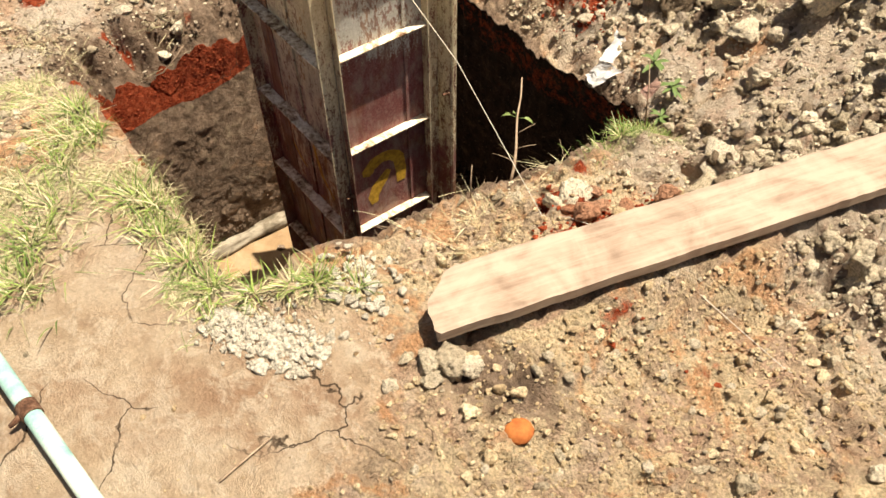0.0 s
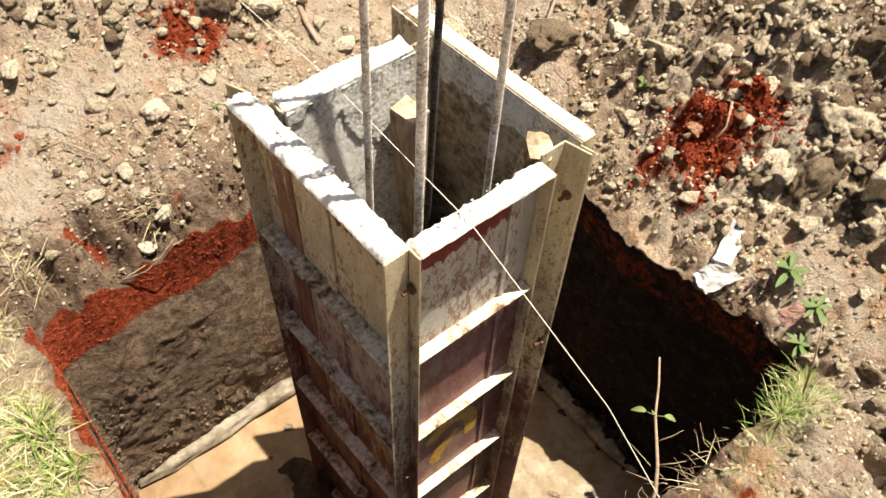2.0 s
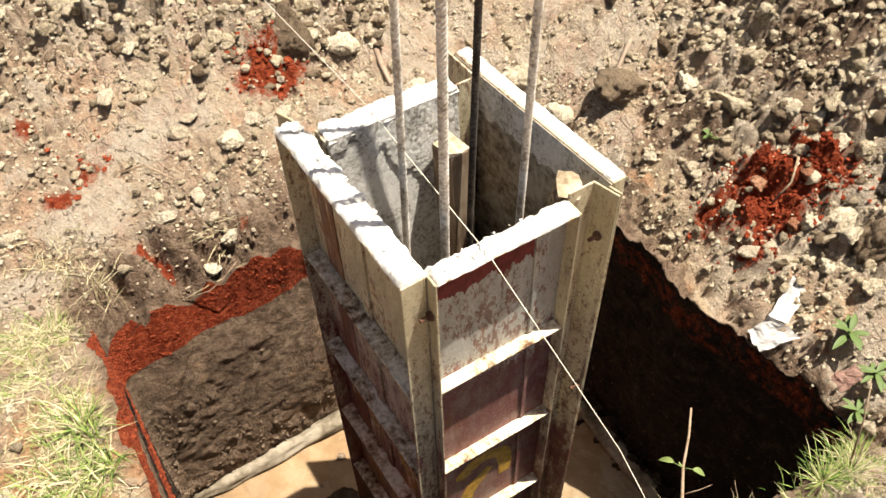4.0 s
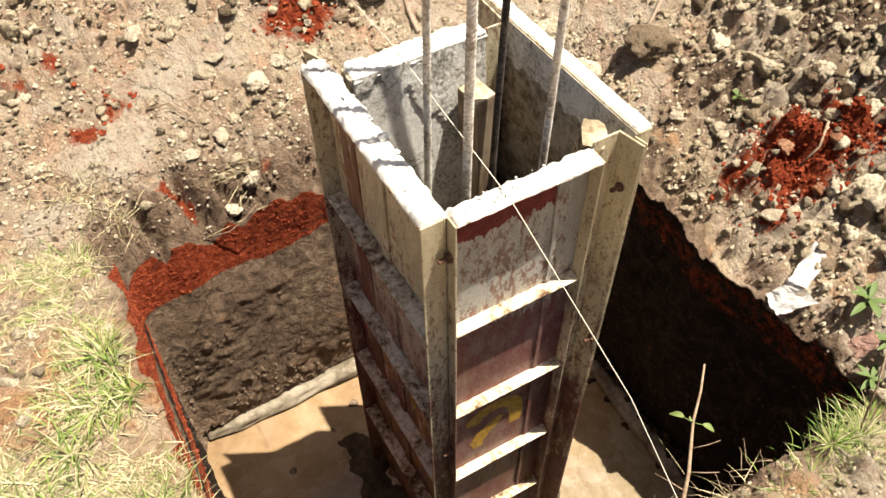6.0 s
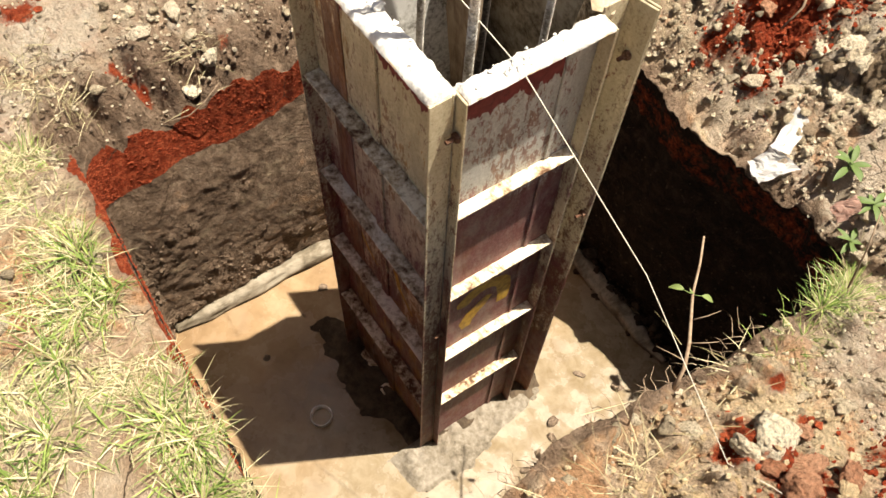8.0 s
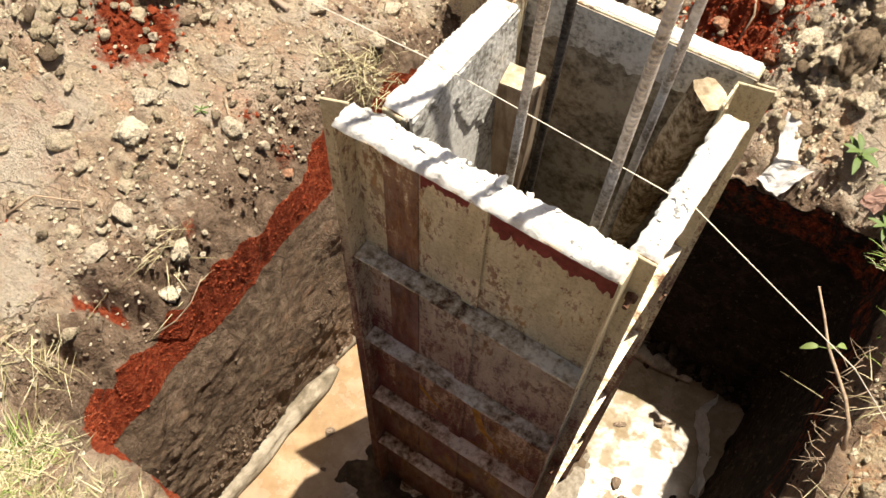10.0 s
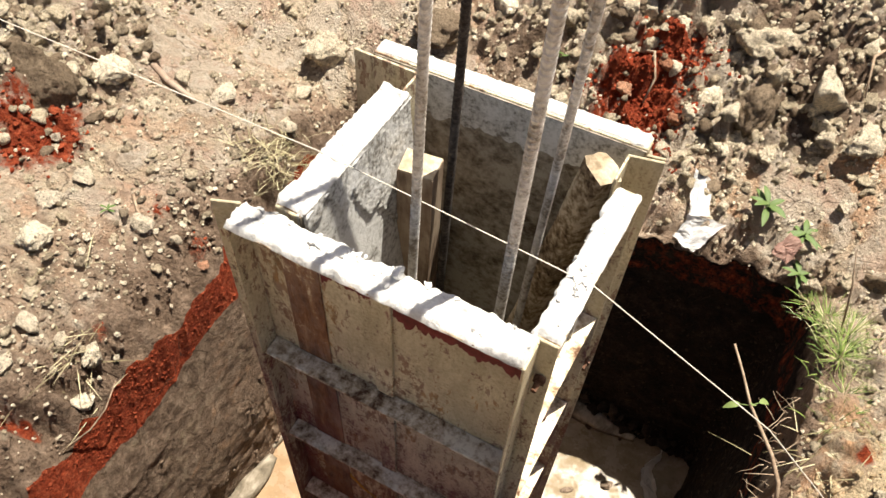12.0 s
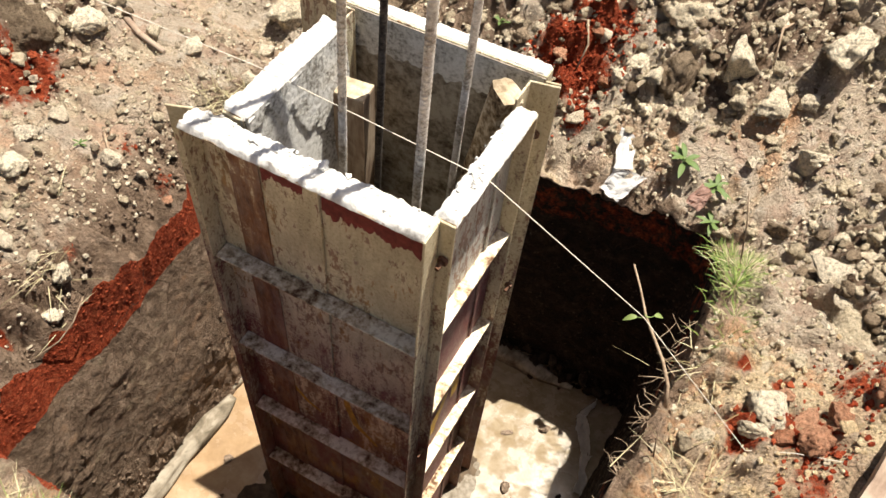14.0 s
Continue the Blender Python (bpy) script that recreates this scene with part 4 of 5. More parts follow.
def band(x0, x1, z1, depth, seed, m, y=-0.0056):
    """A strip of bare paint along the top of a bay, with a flaked lower edge."""
    bm = bmesh.new()
    n = 50
    top, bot = [], []
    for i in range(n + 1):
        x = x0 + (x1 - x0) * i / n
        d = depth + 0.018 * noise.noise(Vector((x * 38, seed, 0))) + 0.018 * noise.noise(Vector((x * 150, seed, 4)))
        top.append(bm.verts.new((x, y, z1)))
        bot.append(bm.verts.new((x, y, z1 - max(0.003, d))))
    for i in range(n):
        bm.faces.new((top[i], bot[i], bot[i + 1], top[i + 1]))
    bmesh.ops.transform(bm, matrix=m, verts=bm.verts)
    return bm


part("edge_strip", band(0.004, 0.438, TOP - 0.002, 0.078, 12, CX, 0.0032), PLASTER, pc, "paler strip along the rim")
part("paint_strip", band(0.229, 0.420, TOP - 0.007, 0.090, 5, AX), MAROON, pa, "bare maroon paint along the rim")
part("paint_strip", band(0.116, 0.195, TOP - 0.007, 0.074, 8, AX), MAROON, pa, "bare maroon paint along the rim")
part("paint_strip", band(0.006, 0.205, TOP - 0.007, 0.078, 6, BX), MAROON, pb, "bare maroon paint along the rim")


def stroke(points, width, m, y=-0.0052):
    """A brushed paint stroke on a shutter's face, in its u and z."""
    bm = bmesh.new()
    left, right = [], []
    k = len(points)
    for i, (u, z) in enumerate(points):
        a, b = points[max(i - 1, 0)], points[min(i + 1, k - 1)]
        dx, dz = b[0] - a[0], b[1] - a[1]
        ln = math.hypot(dx, dz)
        w = width * (0.8 + 0.3 * noise.noise(Vector((u * 60, z * 60, 2)))) * (0.6 if i in (0, k - 1) else 1) / 2
        left.append(bm.verts.new((u - dz / ln * w, y, z + dx / ln * w)))
        right.append(bm.verts.new((u + dz / ln * w, y, z - dx / ln * w)))
    for i in range(k - 1):
        bm.faces.new((left[i], right[i], right[i + 1], left[i + 1]))
    bmesh.ops.transform(bm, matrix=m, verts=bm.verts)
    return bm


arch = [(0.055 + 0.062 * (1 - math.cos(a)), -0.228 + 0.062 * math.sin(a)) for a in [math.pi * k / 12 for k in range(1, 11)]]
part("paint_mark", stroke(arch + [(0.178, -0.25), (0.176, -0.295)], 0.048, BX), YELLOW, pb, "yellow brushed paint mark")
part("paint_mark", stroke([(0.135, -0.225), (0.115, -0.25), (0.09, -0.275), (0.075, -0.305), (0.078, -0.335)], 0.046, BX), YELLOW, pb, "yellow brushed paint mark")
part("paint_mark", stroke([(0.075, -0.13), (0.082, -0.19), (0.105, -0.25), (0.145, -0.30), (0.178, -0.32)], 0.018, AX), YELLOW, pa, "ochre brushed paint mark")
part("paint_mark", stroke([(0.245, -0.14), (0.255, -0.22), (0.275, -0.29), (0.33, -0.345)], 0.022, AX), YELLOW, pa, "ochre brushed paint mark")


# ---------------------------------------------------------------- bars, timber, string
def rebar(x, y, lean, r, mat, label):
    """A ribbed bar: rings with slanting ribs and two seams."""
    z0, z1, sides, pitch = FLOOR - 0.03, 1.75, 12, 0.0085
    n = int((z1 - z0) / pitch)
    verts, faces = [], []
    prof = ((0.0, 0.98), (0.50, 0.98), (0.60, 1.13), (0.78, 1.13), (0.88, 0.98))
    for i in range(n):
        for s, k in prof:
            for j in range(sides):
                a = 2 * math.pi * j / sides
                seam = 1.10 if j % (sides // 2) == 0 else k
                z = z0 + (i + s) * pitch + 0.004 * math.sin(a)
                rr = r * (seam + 0.05 * noise.noise(Vector((x * 50 + math.cos(a), math.sin(a), z * 40))))
                f = (z - z0) / (z1 - z0)
                verts.append((x + lean[0] * (z - TOP) + rr * math.cos(a), y + lean[1] * (z - TOP) + rr * math.sin(a), z))
    rings = n * len(prof)
    for i in range(rings - 1):
        for j in range(sides):
            k = (j + 1) % sides
            faces.append((i * sides + j, i * sides + k, (i + 1) * sides + k, (i + 1) * sides + j))
    faces.append(tuple(range(sides))[::-1])
    faces.append(tuple((rings - 1) * sides + j for j in range(sides)))
    base = Vector((x, y, z0))
    me = mesh_of("reinforcing_bar", [Vector(v) - base for v in verts], faces, mat)
    ob = new("reinforcing_bar", me)
    ob.location = base
    tagged(ob, label, "rebar", "column bars")


rebar(0.200, 0.094, (0.024, 0.010), 0.0062, STEEL, "upright ribbed steel bar dusted grey with cement")
rebar(0.341, 0.089, (0.015, 0.004), 0.0070, STEEL, "upright ribbed steel bar coated in pale cement")
rebar(0.169, 0.257, (0.014, 0.020), 0.0062, BACKLITSTEEL, "upright rusty ribbed steel bar, backlit shade in its dark colour")
rebar(0.330, 0.248, (0.032, -0.008), 0.0062, STEEL, "upright ribbed steel bar dusted grey with cement")


def timber(x, y, top, w, d, lean, label, seed):
    m = Matrix.Translation((x, y, top)) @ Euler((radians(lean[0]), radians(lean[1]), radians(lean[2]))).to_matrix().to_4x4()
    root = thing("timber_spacer", (x, y, FLOOR), label, "timber")
    part("post", box((-w / 2, -d / 2, -1.3), (w / 2, d / 2, -0.004), m, cuts=9, rough=0.005, seed=seed), WOOD, root)
    part("cut_end", box((-w / 2 + 0.001, -d / 2 + 0.001, -0.008), (w / 2 - 0.001, d / 2 - 0.001, 0.0), m, cuts=3, rough=0.004, seed=seed), CUTWOOD, root, "pale sawn end")


timber(0.126, 0.236, 0.470, 0.060, 0.046, (3, 2, 8), "rough timber post standing inside the shutter, pale sawn top", 3)


def wedge():
    """A split log jammed into the open corner, its top cut aslant."""
    root = thing("timber_wedge", (0.36, 0.25, FLOOR), "bark-brown split timber wedge with pale mortar-smeared top", "timber")
    top, foot = Vector((0.381, 0.304, 0.540)), Vector((0.265, 0.285, -0.25))
    bm = bmesh.new()
    rings, k = [], 14
    for i in range(30):
        t = i / 29
        p = top.lerp(foot, t)
        ring = []
        for j in range(k):
            a = 2 * math.pi * j / k
            r = 0.0225 / max(abs(math.cos(a + 0.6)), abs(math.sin(a + 0.6))) ** 0.9 * (1 + 0.4 * 0.22 * noise.noise(Vector((math.cos(a) * 1.5, math.sin(a) * 1.5, t * 9))) + 0.2 * noise.noise(Vector((math.cos(a) * 2.4, math.sin(a) * 2.4, t * 4 + 7))))
            ring.append(bm.verts.new(p + Vector((r * 1.05 * math.cos(a), r * 0.85 * math.sin(a), ((0.15 * r * math.sin(a) - 0.35 * r * math.cos(a) + 0.1 * r * math.sin(3 * a)) if i == 0 else 0)))))
        rings.append(ring)
    for a, b in zip(rings, rings[1:]):
        for j in range(k):
            bm.faces.new((a[j], b[j], b[(j + 1) % k], a[(j + 1) % k])).smooth = True
    bm.faces.new(rings[-1])
    cap = [v.co.copy() for v in rings[0]]
    part("log", bm, BARK, root)
    bm = bmesh.new()
    mid = bm.verts.new(sum(cap, Vector()) / k + Vector((0, 0, 0.001)))
    rim = [bm.verts.new(p + Vector((0, 0, 0.0005))) for p in cap]
    for j in range(k):
        bm.faces.new((rim[j], rim[(j + 1) % k], mid))
    part("cut_end", bm, CUTWOOD, root, "pale slanting cut end")


wedge()

single("builders_string", tube([(-3.0, 0.07, 0.45), (-1.5, 0.092, 0.495), (0.03, 0.1155, TOP + 0.006), (0.2, 0.108, TOP + 0.010), (0.450, 0.100, TOP + 0.011), (0.73, 0.153, 0.352),
       (1.0, 0.204, gz(1.0, 0.204) + 0.020), (1.07, 0.217, gz(1.07, 0.217) + 0.008), (1.25, 0.250, gz(1.25, 0.250) + 0.012), (1.6, 0.34, gz(1.6, 0.34) + 0.012), (1.95, 0.43, gz(1.95, 0.43) + 0.01)],
       0.0009, 5), STRINGMAT, (0.450, 0.100, TOP), "thin off-white string stretched across the shutter rims", "string")


# ---------------------------------------------------------------- plank and pipe
def plank():
    a, b = Vector((1.135, -0.231, 0)), Vector((1.441, 0.904, 0))
    way = (b - a).normalized()
    za, zb = 0.195, 0.190
    length, w, h = 1.75, 0.146, 0.030
    ang = math.atan2(way.y, way.x)
    m = Matrix.Translation((a.x, a.y, za)) @ Matrix.Rotation(ang, 4, "Z") @ Matrix.Rotation(math.atan2(za - zb, (b - a).length), 4, "Y")
    bm = bmesh.new()
    n, k = 120, 14
    rows = []
    for i in range(n + 1):
        u = length * i / n
        e = 0.004 * noise.noise(Vector((u * 9, 0, 0))) + 0.002 * noise.noise(Vector((u * 40, 3, 0)))
        f = 0.004 * noise.noise(Vector((u * 9, 8, 0))) + 0.002 * noise.noise(Vector((u * 40, 13, 0)))
        ring = []
        for j in range(k + 1):
            s = j / k
            v = -w / 2 + e + (w - e + f) * s
            cut = 0.085 * max(0.0, (s - 0.42) / 0.58) ** 1.3 + 0.012 * noise.noise(Vector((v * 60, 1, 2)))
            uu = u + cut * max(0.0, 1 - i / 12)
            ring.append((uu, v, 0.002 * noise.noise(Vector((u * 7, v * 25, 4))) - (0.003 if j in (0, k) else 0)))
        for j in (k, 0):
            s = j / k
            v = -w / 2 + e + (w - e + f) * s
            ring.append((u + (0.085 if j else 0.0) * max(0.0, 1 - i / 12), v, -h))
        rows.append([bm.verts.new(p) for p in ring])
    for a1, b1 in zip(rows, rows[1:]):
        q = len(a1)
        for j in range(q):
            bm.faces.new((a1[j], b1[j], b1[(j + 1) % q], a1[(j + 1) % q]))
    bm.faces.new(rows[0])
    bm.faces.new(rows[-1][::-1])
    bmesh.ops.transform(bm, matrix=m, verts=bm.verts)
    bmesh.ops.recalc_face_normals(bm, faces=bm.faces)
    single("plank", bm, PLANKWOOD, (a.x, a.y, za - h), "long weathered sawn timber plank lying on the clods", "plank")


plank()


def pipe():
    a, b = Vector((0.60, -0.965, 0.0)), Vector((1.36, -0.872, 0.0))
    r = 0.017
    pts = [a + (b - a) * (i / 14) for i in range(15)]
    base = float(np.mean([gz(p.x, p.y) for p in pts])) + r + 0.012
    pts = [Vector((p.x, p.y, base)) for p in pts]
    root = thing("water_pipe", (0.9, -0.92, base - r), "faded blue-green plastic pipe with a rusty clamp", "pipe")
    part("tube", tube(pts, r, 20), PIPEMAT, root)
    c = a + (b - a) * 0.37
    way = (b - a).normalized()
    ring = tube([Vector((c.x, c.y, base)) + way * s for s in (-0.016, -0.013, 0.013, 0.016)], r + 0.003, 18)
    clamp = part("clamp", ring, RUST, root, "rusty steel pipe clamp")
    side = Vector((way.y, -way.x, 0))
    lug = tube([Vector((c.x, c.y, base)) + side * (r + s) + Vector((0, 0, -0.3 * s)) for s in (0.0, 0.012, 0.024)], 0.007, 8, 0.004)
    part("lug", lug, RUST, clamp)


pipe()


# ---------------------------------------------------------------- clods, stones and rubble
RNG = np.random.default_rng(5)
PIT = (-0.415, 0.852, -0.515, 0.885)


def outside(x, y, pad=0.0):
    return (x < PIT[0] - pad) | (x > PIT[1] + pad) | (y < PIT[2] - pad) | (y > PIT[3] + pad)


def strewn(n, lo, hi, weight, power=2.2, sink=0.25):
    """n chance spots on the ground, weighted, with chance sizes."""
    x = RNG.uniform(-1.7, 1.95, n * 7)
    y = RNG.uniform(-1.15, 2.1, n * 7)
    rim = np.minimum(np.minimum(x + 1.7, 1.95 - x), np.minimum(y + 1.15, 2.1 - y))
    keep = outside(x, y) & (plank_line(x, y)[1] > 0.085) & (RNG.random(len(x)) < weight(x, y) * ramp(rim, 0, 0.35))
    x, y = x[keep][:n], y[keep][:n]
    s = lo + (hi - lo) * RNG.random(len(x)) ** power
    z = ground_height(x, y) + s * (0.6 - sink * 2 * RNG.random(len(x)))
    return np.stack([x, y, z, s], 1)


def redness(x, y):
    return np.max([a * blob(x, y, cx, cy, r) for cx, cy, r, a in RED_SPOTS], axis=0)


def grassy(x, y):
    """Where grass and straw cover the ground, 0..1."""
    g = ramp(-y, 0.50, 0.57) * (1 - ramp(x + 0.06 * np.sin(14 * y), 0.44, 0.62))
    g = np.maximum(g, ramp(-y, 0.47, 0.50) * (1 - ramp(-y, 0.57, 0.66)) * ramp(x, 0.3, 0.36) * (1 - ramp(x, 0.86, 0.95)))
    bare = np.maximum(np.minimum(1, 1.7 * blob(x, y, 0.03, -0.745, 0.13)), blob(x, y, 0.55, -0.66, 0.13))
    bare = np.maximum(bare, blob(x, y, -0.20, -0.70, 0.08))
    return np.clip(g - 0.95 * bare, 0, 1) * ramp(x, -0.48, -0.28)


lipward = lambda x, y: ramp(x, -0.62, -0.5) * (1 - ramp(x, -0.40, -0.35)) + ramp(y, 0.82, 0.9) * (1 - ramp(y, 1.0, 1.12))
bare = lambda x, y: (1 - 0.92 * np.minimum(1, 1.6 * blob(x, y, -0.10, 0.98, 0.14))) * np.clip(0.03 + 0.16 * broken(x, y) + 0.94 * np.maximum(cloddy(x, y), 0.9 * ramp(x, 1.05, 1.25) * ramp(y, -0.5, -0.2)), 0, 1) * (1 - 0.93 * compact(x, y)) * (1 - 0.9 * grassy(x, y)) * (1 - redness(x, y)) * (1 - 0.9 * ramp(slump(x, y), 0.05, 0.09))
east = lambda x, y: ramp(x, 0.83, 0.93) * (1 - ramp(y, 0.35, 0.6))
near_east = lambda x, y: ramp(x, 0.85, 0.95) * (1 - ramp(y, 0.5, 0.7))
heap("soil_crumbs", strewn(15000, 0.0025, 0.009, lambda x, y: np.clip(bare(x, y) + 0.5 * lipward(x, y), 0, 1) * (1 - east(x, y))), CLOD, "small dry tan soil crumbs strewn over the ground", "soil crumbs", 1)
heap("soil_clods", strewn(9000, 0.005, 0.017, lambda x, y: bare(x, y) * (1 - east(x, y)), 2.0, 0.5), CLOD, "dry broken soil clods lying on the spoil", "soil clods", 2)
heap("brown_soil_crumbs", strewn(11000, 0.002, 0.009, lambda x, y: np.clip(bare(x, y) + 0.25, 0, 1) * east(x, y) * (1 - 0.9 * compact(x, y)) * (1 - 0.75 * blob(x, y, 1.31, -0.185, 0.10))), WARMCLOD, "small orange-brown soil crumbs beside the plank", "soil crumbs", 1)
heap("brown_soil_clods", strewn(1700, 0.004, 0.018, lambda x, y: bare(x, y) * east(x, y) * (0.25 + 0.75 * ramp(vnoise(np.c_[x, y, 0 * x] / 0.09, 91), -0.1, 0.4)), 2.6), WARMCLOD, "orange-brown soil clods beside the plank", "soil clods", 2)
heap("broken_earth", strewn(1900, 0.012, 0.030, lambda x, y: bare(x, y) * (0.3 + 0.7 * cloddy(x, y)) * (1 - 0.9 * near_east(x, y)), 1.8, 0.62), CLOD, "rough crumbling earth lumps covering the spoil", "soil clods", 3)
heap("spoil_clods", strewn(90, 0.022, 0.050, lambda x, y: bare(x, y) * cloddy(x, y) ** 2 * (1 - east(x, y)) * (1 - 0.95 * near_east(x, y)), 2.0, 0.6), CLOD, "large broken earth clods heaped in the spoil", "soil clods", 4)
heap("dark_soil_clods", strewn(680, 0.010, 0.030, lambda x, y: bare(x, y) * cloddy(x, y) * (1 - near_east(x, y)), 1.8), DARKCLOD, "dark damp soil clods among the dry ones", "soil clods", 2)
heap("pale_gravel", strewn(1100, 0.004, 0.018, lambda x, y: bare(x, y) * 0.8, 2.4), STONE, "pale cream stone chips among the clods", "gravel", 2)
heap("red_soil_crumbs", strewn(5000, 0.002, 0.011, lambda x, y: np.clip(redness(x, y) * 1.4 - 0.15, 0, 1) * (1 - grassy(x, y)), 2.2), REDCLOD, "loose brick-red laterite crumbs", "soil crumbs", 1)

mound = []
for cx, cy, r, k in [(0.25, 1.12, 0.085, 1300), (0.31, 1.24, 0.06, 600), (0.34, 1.02, 0.045, 200), (1.10, 0.27, 0.06, 250), (1.18, 0.43, 0.06, 250), (-0.88, 0.22, 0.07, 250)]:
    for _ in range(k):
        x, y = cx + RNG.normal() * r * 0.75, cy + RNG.normal() * r * 0.75
        if plank_line(x, y)[1] > 0.09:
            mound.append((x, y, gz(x, y) + 0.002, 0.0015 + 0.007 * RNG.random() ** 3))
heap("red_earth_grains", mound, REDCLOD, "granular brick-red laterite earth dumped on the spoil", "soil crumbs", 1)
flat_ground = lambda x, y: (1 - cloddy(x, y)) * (1 - east(x, y)) * (1 - compact(x, y)) * (1 - grassy(x, y)) * (1 - redness(x, y)) * (1 - 0.9 * ramp(slump(x, y), 0.05, 0.09))
heap("loose_earth", strewn(8000, 0.0016, 0.008, lambda x, y: flat_ground(x, y) * (0.03 + 0.97 * broken(x, y)), 2.6), CLOD, "fine loose earth crumbs scattered over dried clay", "soil crumbs", 1)
heap("clay_flakes", strewn(1000, 0.005, 0.017, lambda x, y: flat_ground(x, y) * (0.15 + 0.85 * broken(x, y)), 2.4, 0.3), CLOD, "flat flakes of dried grey-tan clay", "clay flakes", 2, 0.45)
heap("bank_crumbs", strewn(9000, 0.0016, 0.008, lambda x, y: np.clip(ramp(slump(x, y), 0.015, 0.04), 0, 1), 2.4), BROWNCLOD, "brown crumbs on the sagging bank of the pit", "soil crumbs", 1)

# mortar rubble tipped at the corner of the pit
rub = []
for _ in range(1100):
    t = RNG.random()
    x, y = 0.87 + 0.19 * t + RNG.normal() * 0.028, -0.57 + 0.12 * t + RNG.normal() * 0.030
    if outside(x, y, -0.01):
        s = 0.0015 + 0.0095 * RNG.random() ** 3
        rub.append((x, y, gz(x, y) + s * 0.5, s))
for _ in range(180):
    x, y = 0.97 + RNG.normal() * 0.05, -0.28 + RNG.normal() * 0.05
    if outside(x, y, -0.01):
        s = 0.003 + 0.012 * RNG.random() ** 2
        rub.append((x, y, gz(x, y) + s * 0.5, s))
cake = []
for _ in range(70):
    t = RNG.random()
    x, y = 0.88 + 0.18 * t + RNG.normal() * 0.022, -0.57 + 0.12 * t + RNG.normal() * 0.025
    if outside(x, y, 0.01):
        cake.append((x, y, gz(x, y) + 0.001, 0.007 + 0.016 * RNG.random() ** 1.5))
heap("mortar_cake", cake, RUBBLE, "caked grey-white mortar droppings on the ground", "mortar", 3, 0.5, 11)
heap("mortar_rubble", rub, RUBBLE, "crumbled whitish mortar tipped beside the pit", "rubble", 2, 0.8, 10)

# crumbs on the pit walls and lumps at their foot
foot = []
for _ in range(900):
    side = RNG.integers(3)
    t = RNG.random()
    off = abs(RNG.normal()) * 0.022
    x, y = [(-0.415 + off, -0.5 + 1.3 * t), (0.80 - off, -0.5 + 1.3 * t), (-0.4 + 1.2 * t, 0.82 - off)][side]
    s = 0.005 + 0.018 * RNG.random() ** 2
    foot.append((x, y, FLOOR + abs(RNG.normal()) * 0.05 * (1 if off < 0.02 else 0.1), s))
# away from the sunlit west foot the lumps take the shade-darkened colour
heap("fallen_soil", [f for f in foot if f[0] > -0.33 and not (f[0] > 0.62 and 0.42 < f[1] < 0.80)], SHADECLOD, "dark soil lumps fallen along the pit foot, shade in their colour", "soil clods", 2)
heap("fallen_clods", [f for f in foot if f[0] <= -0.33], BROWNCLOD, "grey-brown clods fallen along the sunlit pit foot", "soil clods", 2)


# crumbs clinging to the walls
wp, wk = WALL["p"], WALL["k"]
pick = RNG.permutation(len(wp))[:60000]
redband = pick[wk[pick, 0] > 0.6]
brown = pick[wk[pick, 0] < 0.2]
clinging = lambda idx, lo, hi: np.c_[wp[idx], lo + (hi - lo) * RNG.random(len(idx)) ** 2.5]
heap("red_wall_crumbs", clinging(redband[:9000], 0.0012, 0.0046), REDCLOD, "granular red laterite crumbs in the pit wall", "soil crumbs", 1)
# sunlit west wall gets brown crumbs, the others crumbs with shade in their colour
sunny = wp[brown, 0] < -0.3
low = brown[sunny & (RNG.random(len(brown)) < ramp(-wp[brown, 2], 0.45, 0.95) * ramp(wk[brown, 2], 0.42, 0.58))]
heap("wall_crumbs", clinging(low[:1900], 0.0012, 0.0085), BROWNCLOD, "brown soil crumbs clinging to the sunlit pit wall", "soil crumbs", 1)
heap("wet_wall_crumbs", clinging(brown[~sunny][:4000], 0.0014, 0.007), SHADECLOD, "wet dark crumbs clinging to the shaded pit walls, shade in their colour", "soil crumbs", 1)


def stone(x, y, size, mat, label, category, group, seed, flat=0.7, sink=0.2, z=None, level=4, jag=0.24, crumbly=1.0):
    z = (gz(x, y) if z is None else z) + size * flat * (0.75 - sink)
    single(category.replace(" ", "_"), rock_bm(level, size, seed, (x, y, z), flat, jag, True, crumbly, 12 if crumbly < 1 else 5), mat, (x, y, z - size * flat * 0.7), label, category, group)


PALE = [(-0.60, -0.085, 0.032), (-0.56, -0.135, 0.042), (-0.535, -0.235, 0.034), (-0.50, -0.12, 0.026), (-1.17, -0.05, 0.07), (-0.95, -0.23, 0.045), (-0.75, -0.11, 0.040), (-0.78, -0.06, 0.03),
        (-0.70, 0.183, 0.034), (-0.71, 0.10, 0.030), (-0.525, 0.167, 0.030), (-0.47, 0.19, 0.020), (-0.76, 0.46, 0.026), (-0.63, 0.57, 0.04), (-0.48, 0.60, 0.03), (-0.83, 0.24, 0.024),
        (1.075, 0.785, 0.060), (1.15, 0.80, 0.040), (1.10, 0.70, 0.034), (1.16, 0.58, 0.040), (0.80, 1.05, 0.040), (0.755, 0.945, 0.034), (0.82, 0.90, 0.03), (0.29, 0.965, 0.026), (0.335, 0.985, 0.03),
        (0.31, 1.02, 0.024), (0.36, 1.03, 0.018), (-0.06, 1.00, 0.024), (0.05, 1.05, 0.03), (0.86, 1.24, 0.04), (1.23, 0.70, 0.038), (0.68, 1.22, 0.045), (0.55, 1.40, 0.05), (-0.55, 0.78, 0.04)]
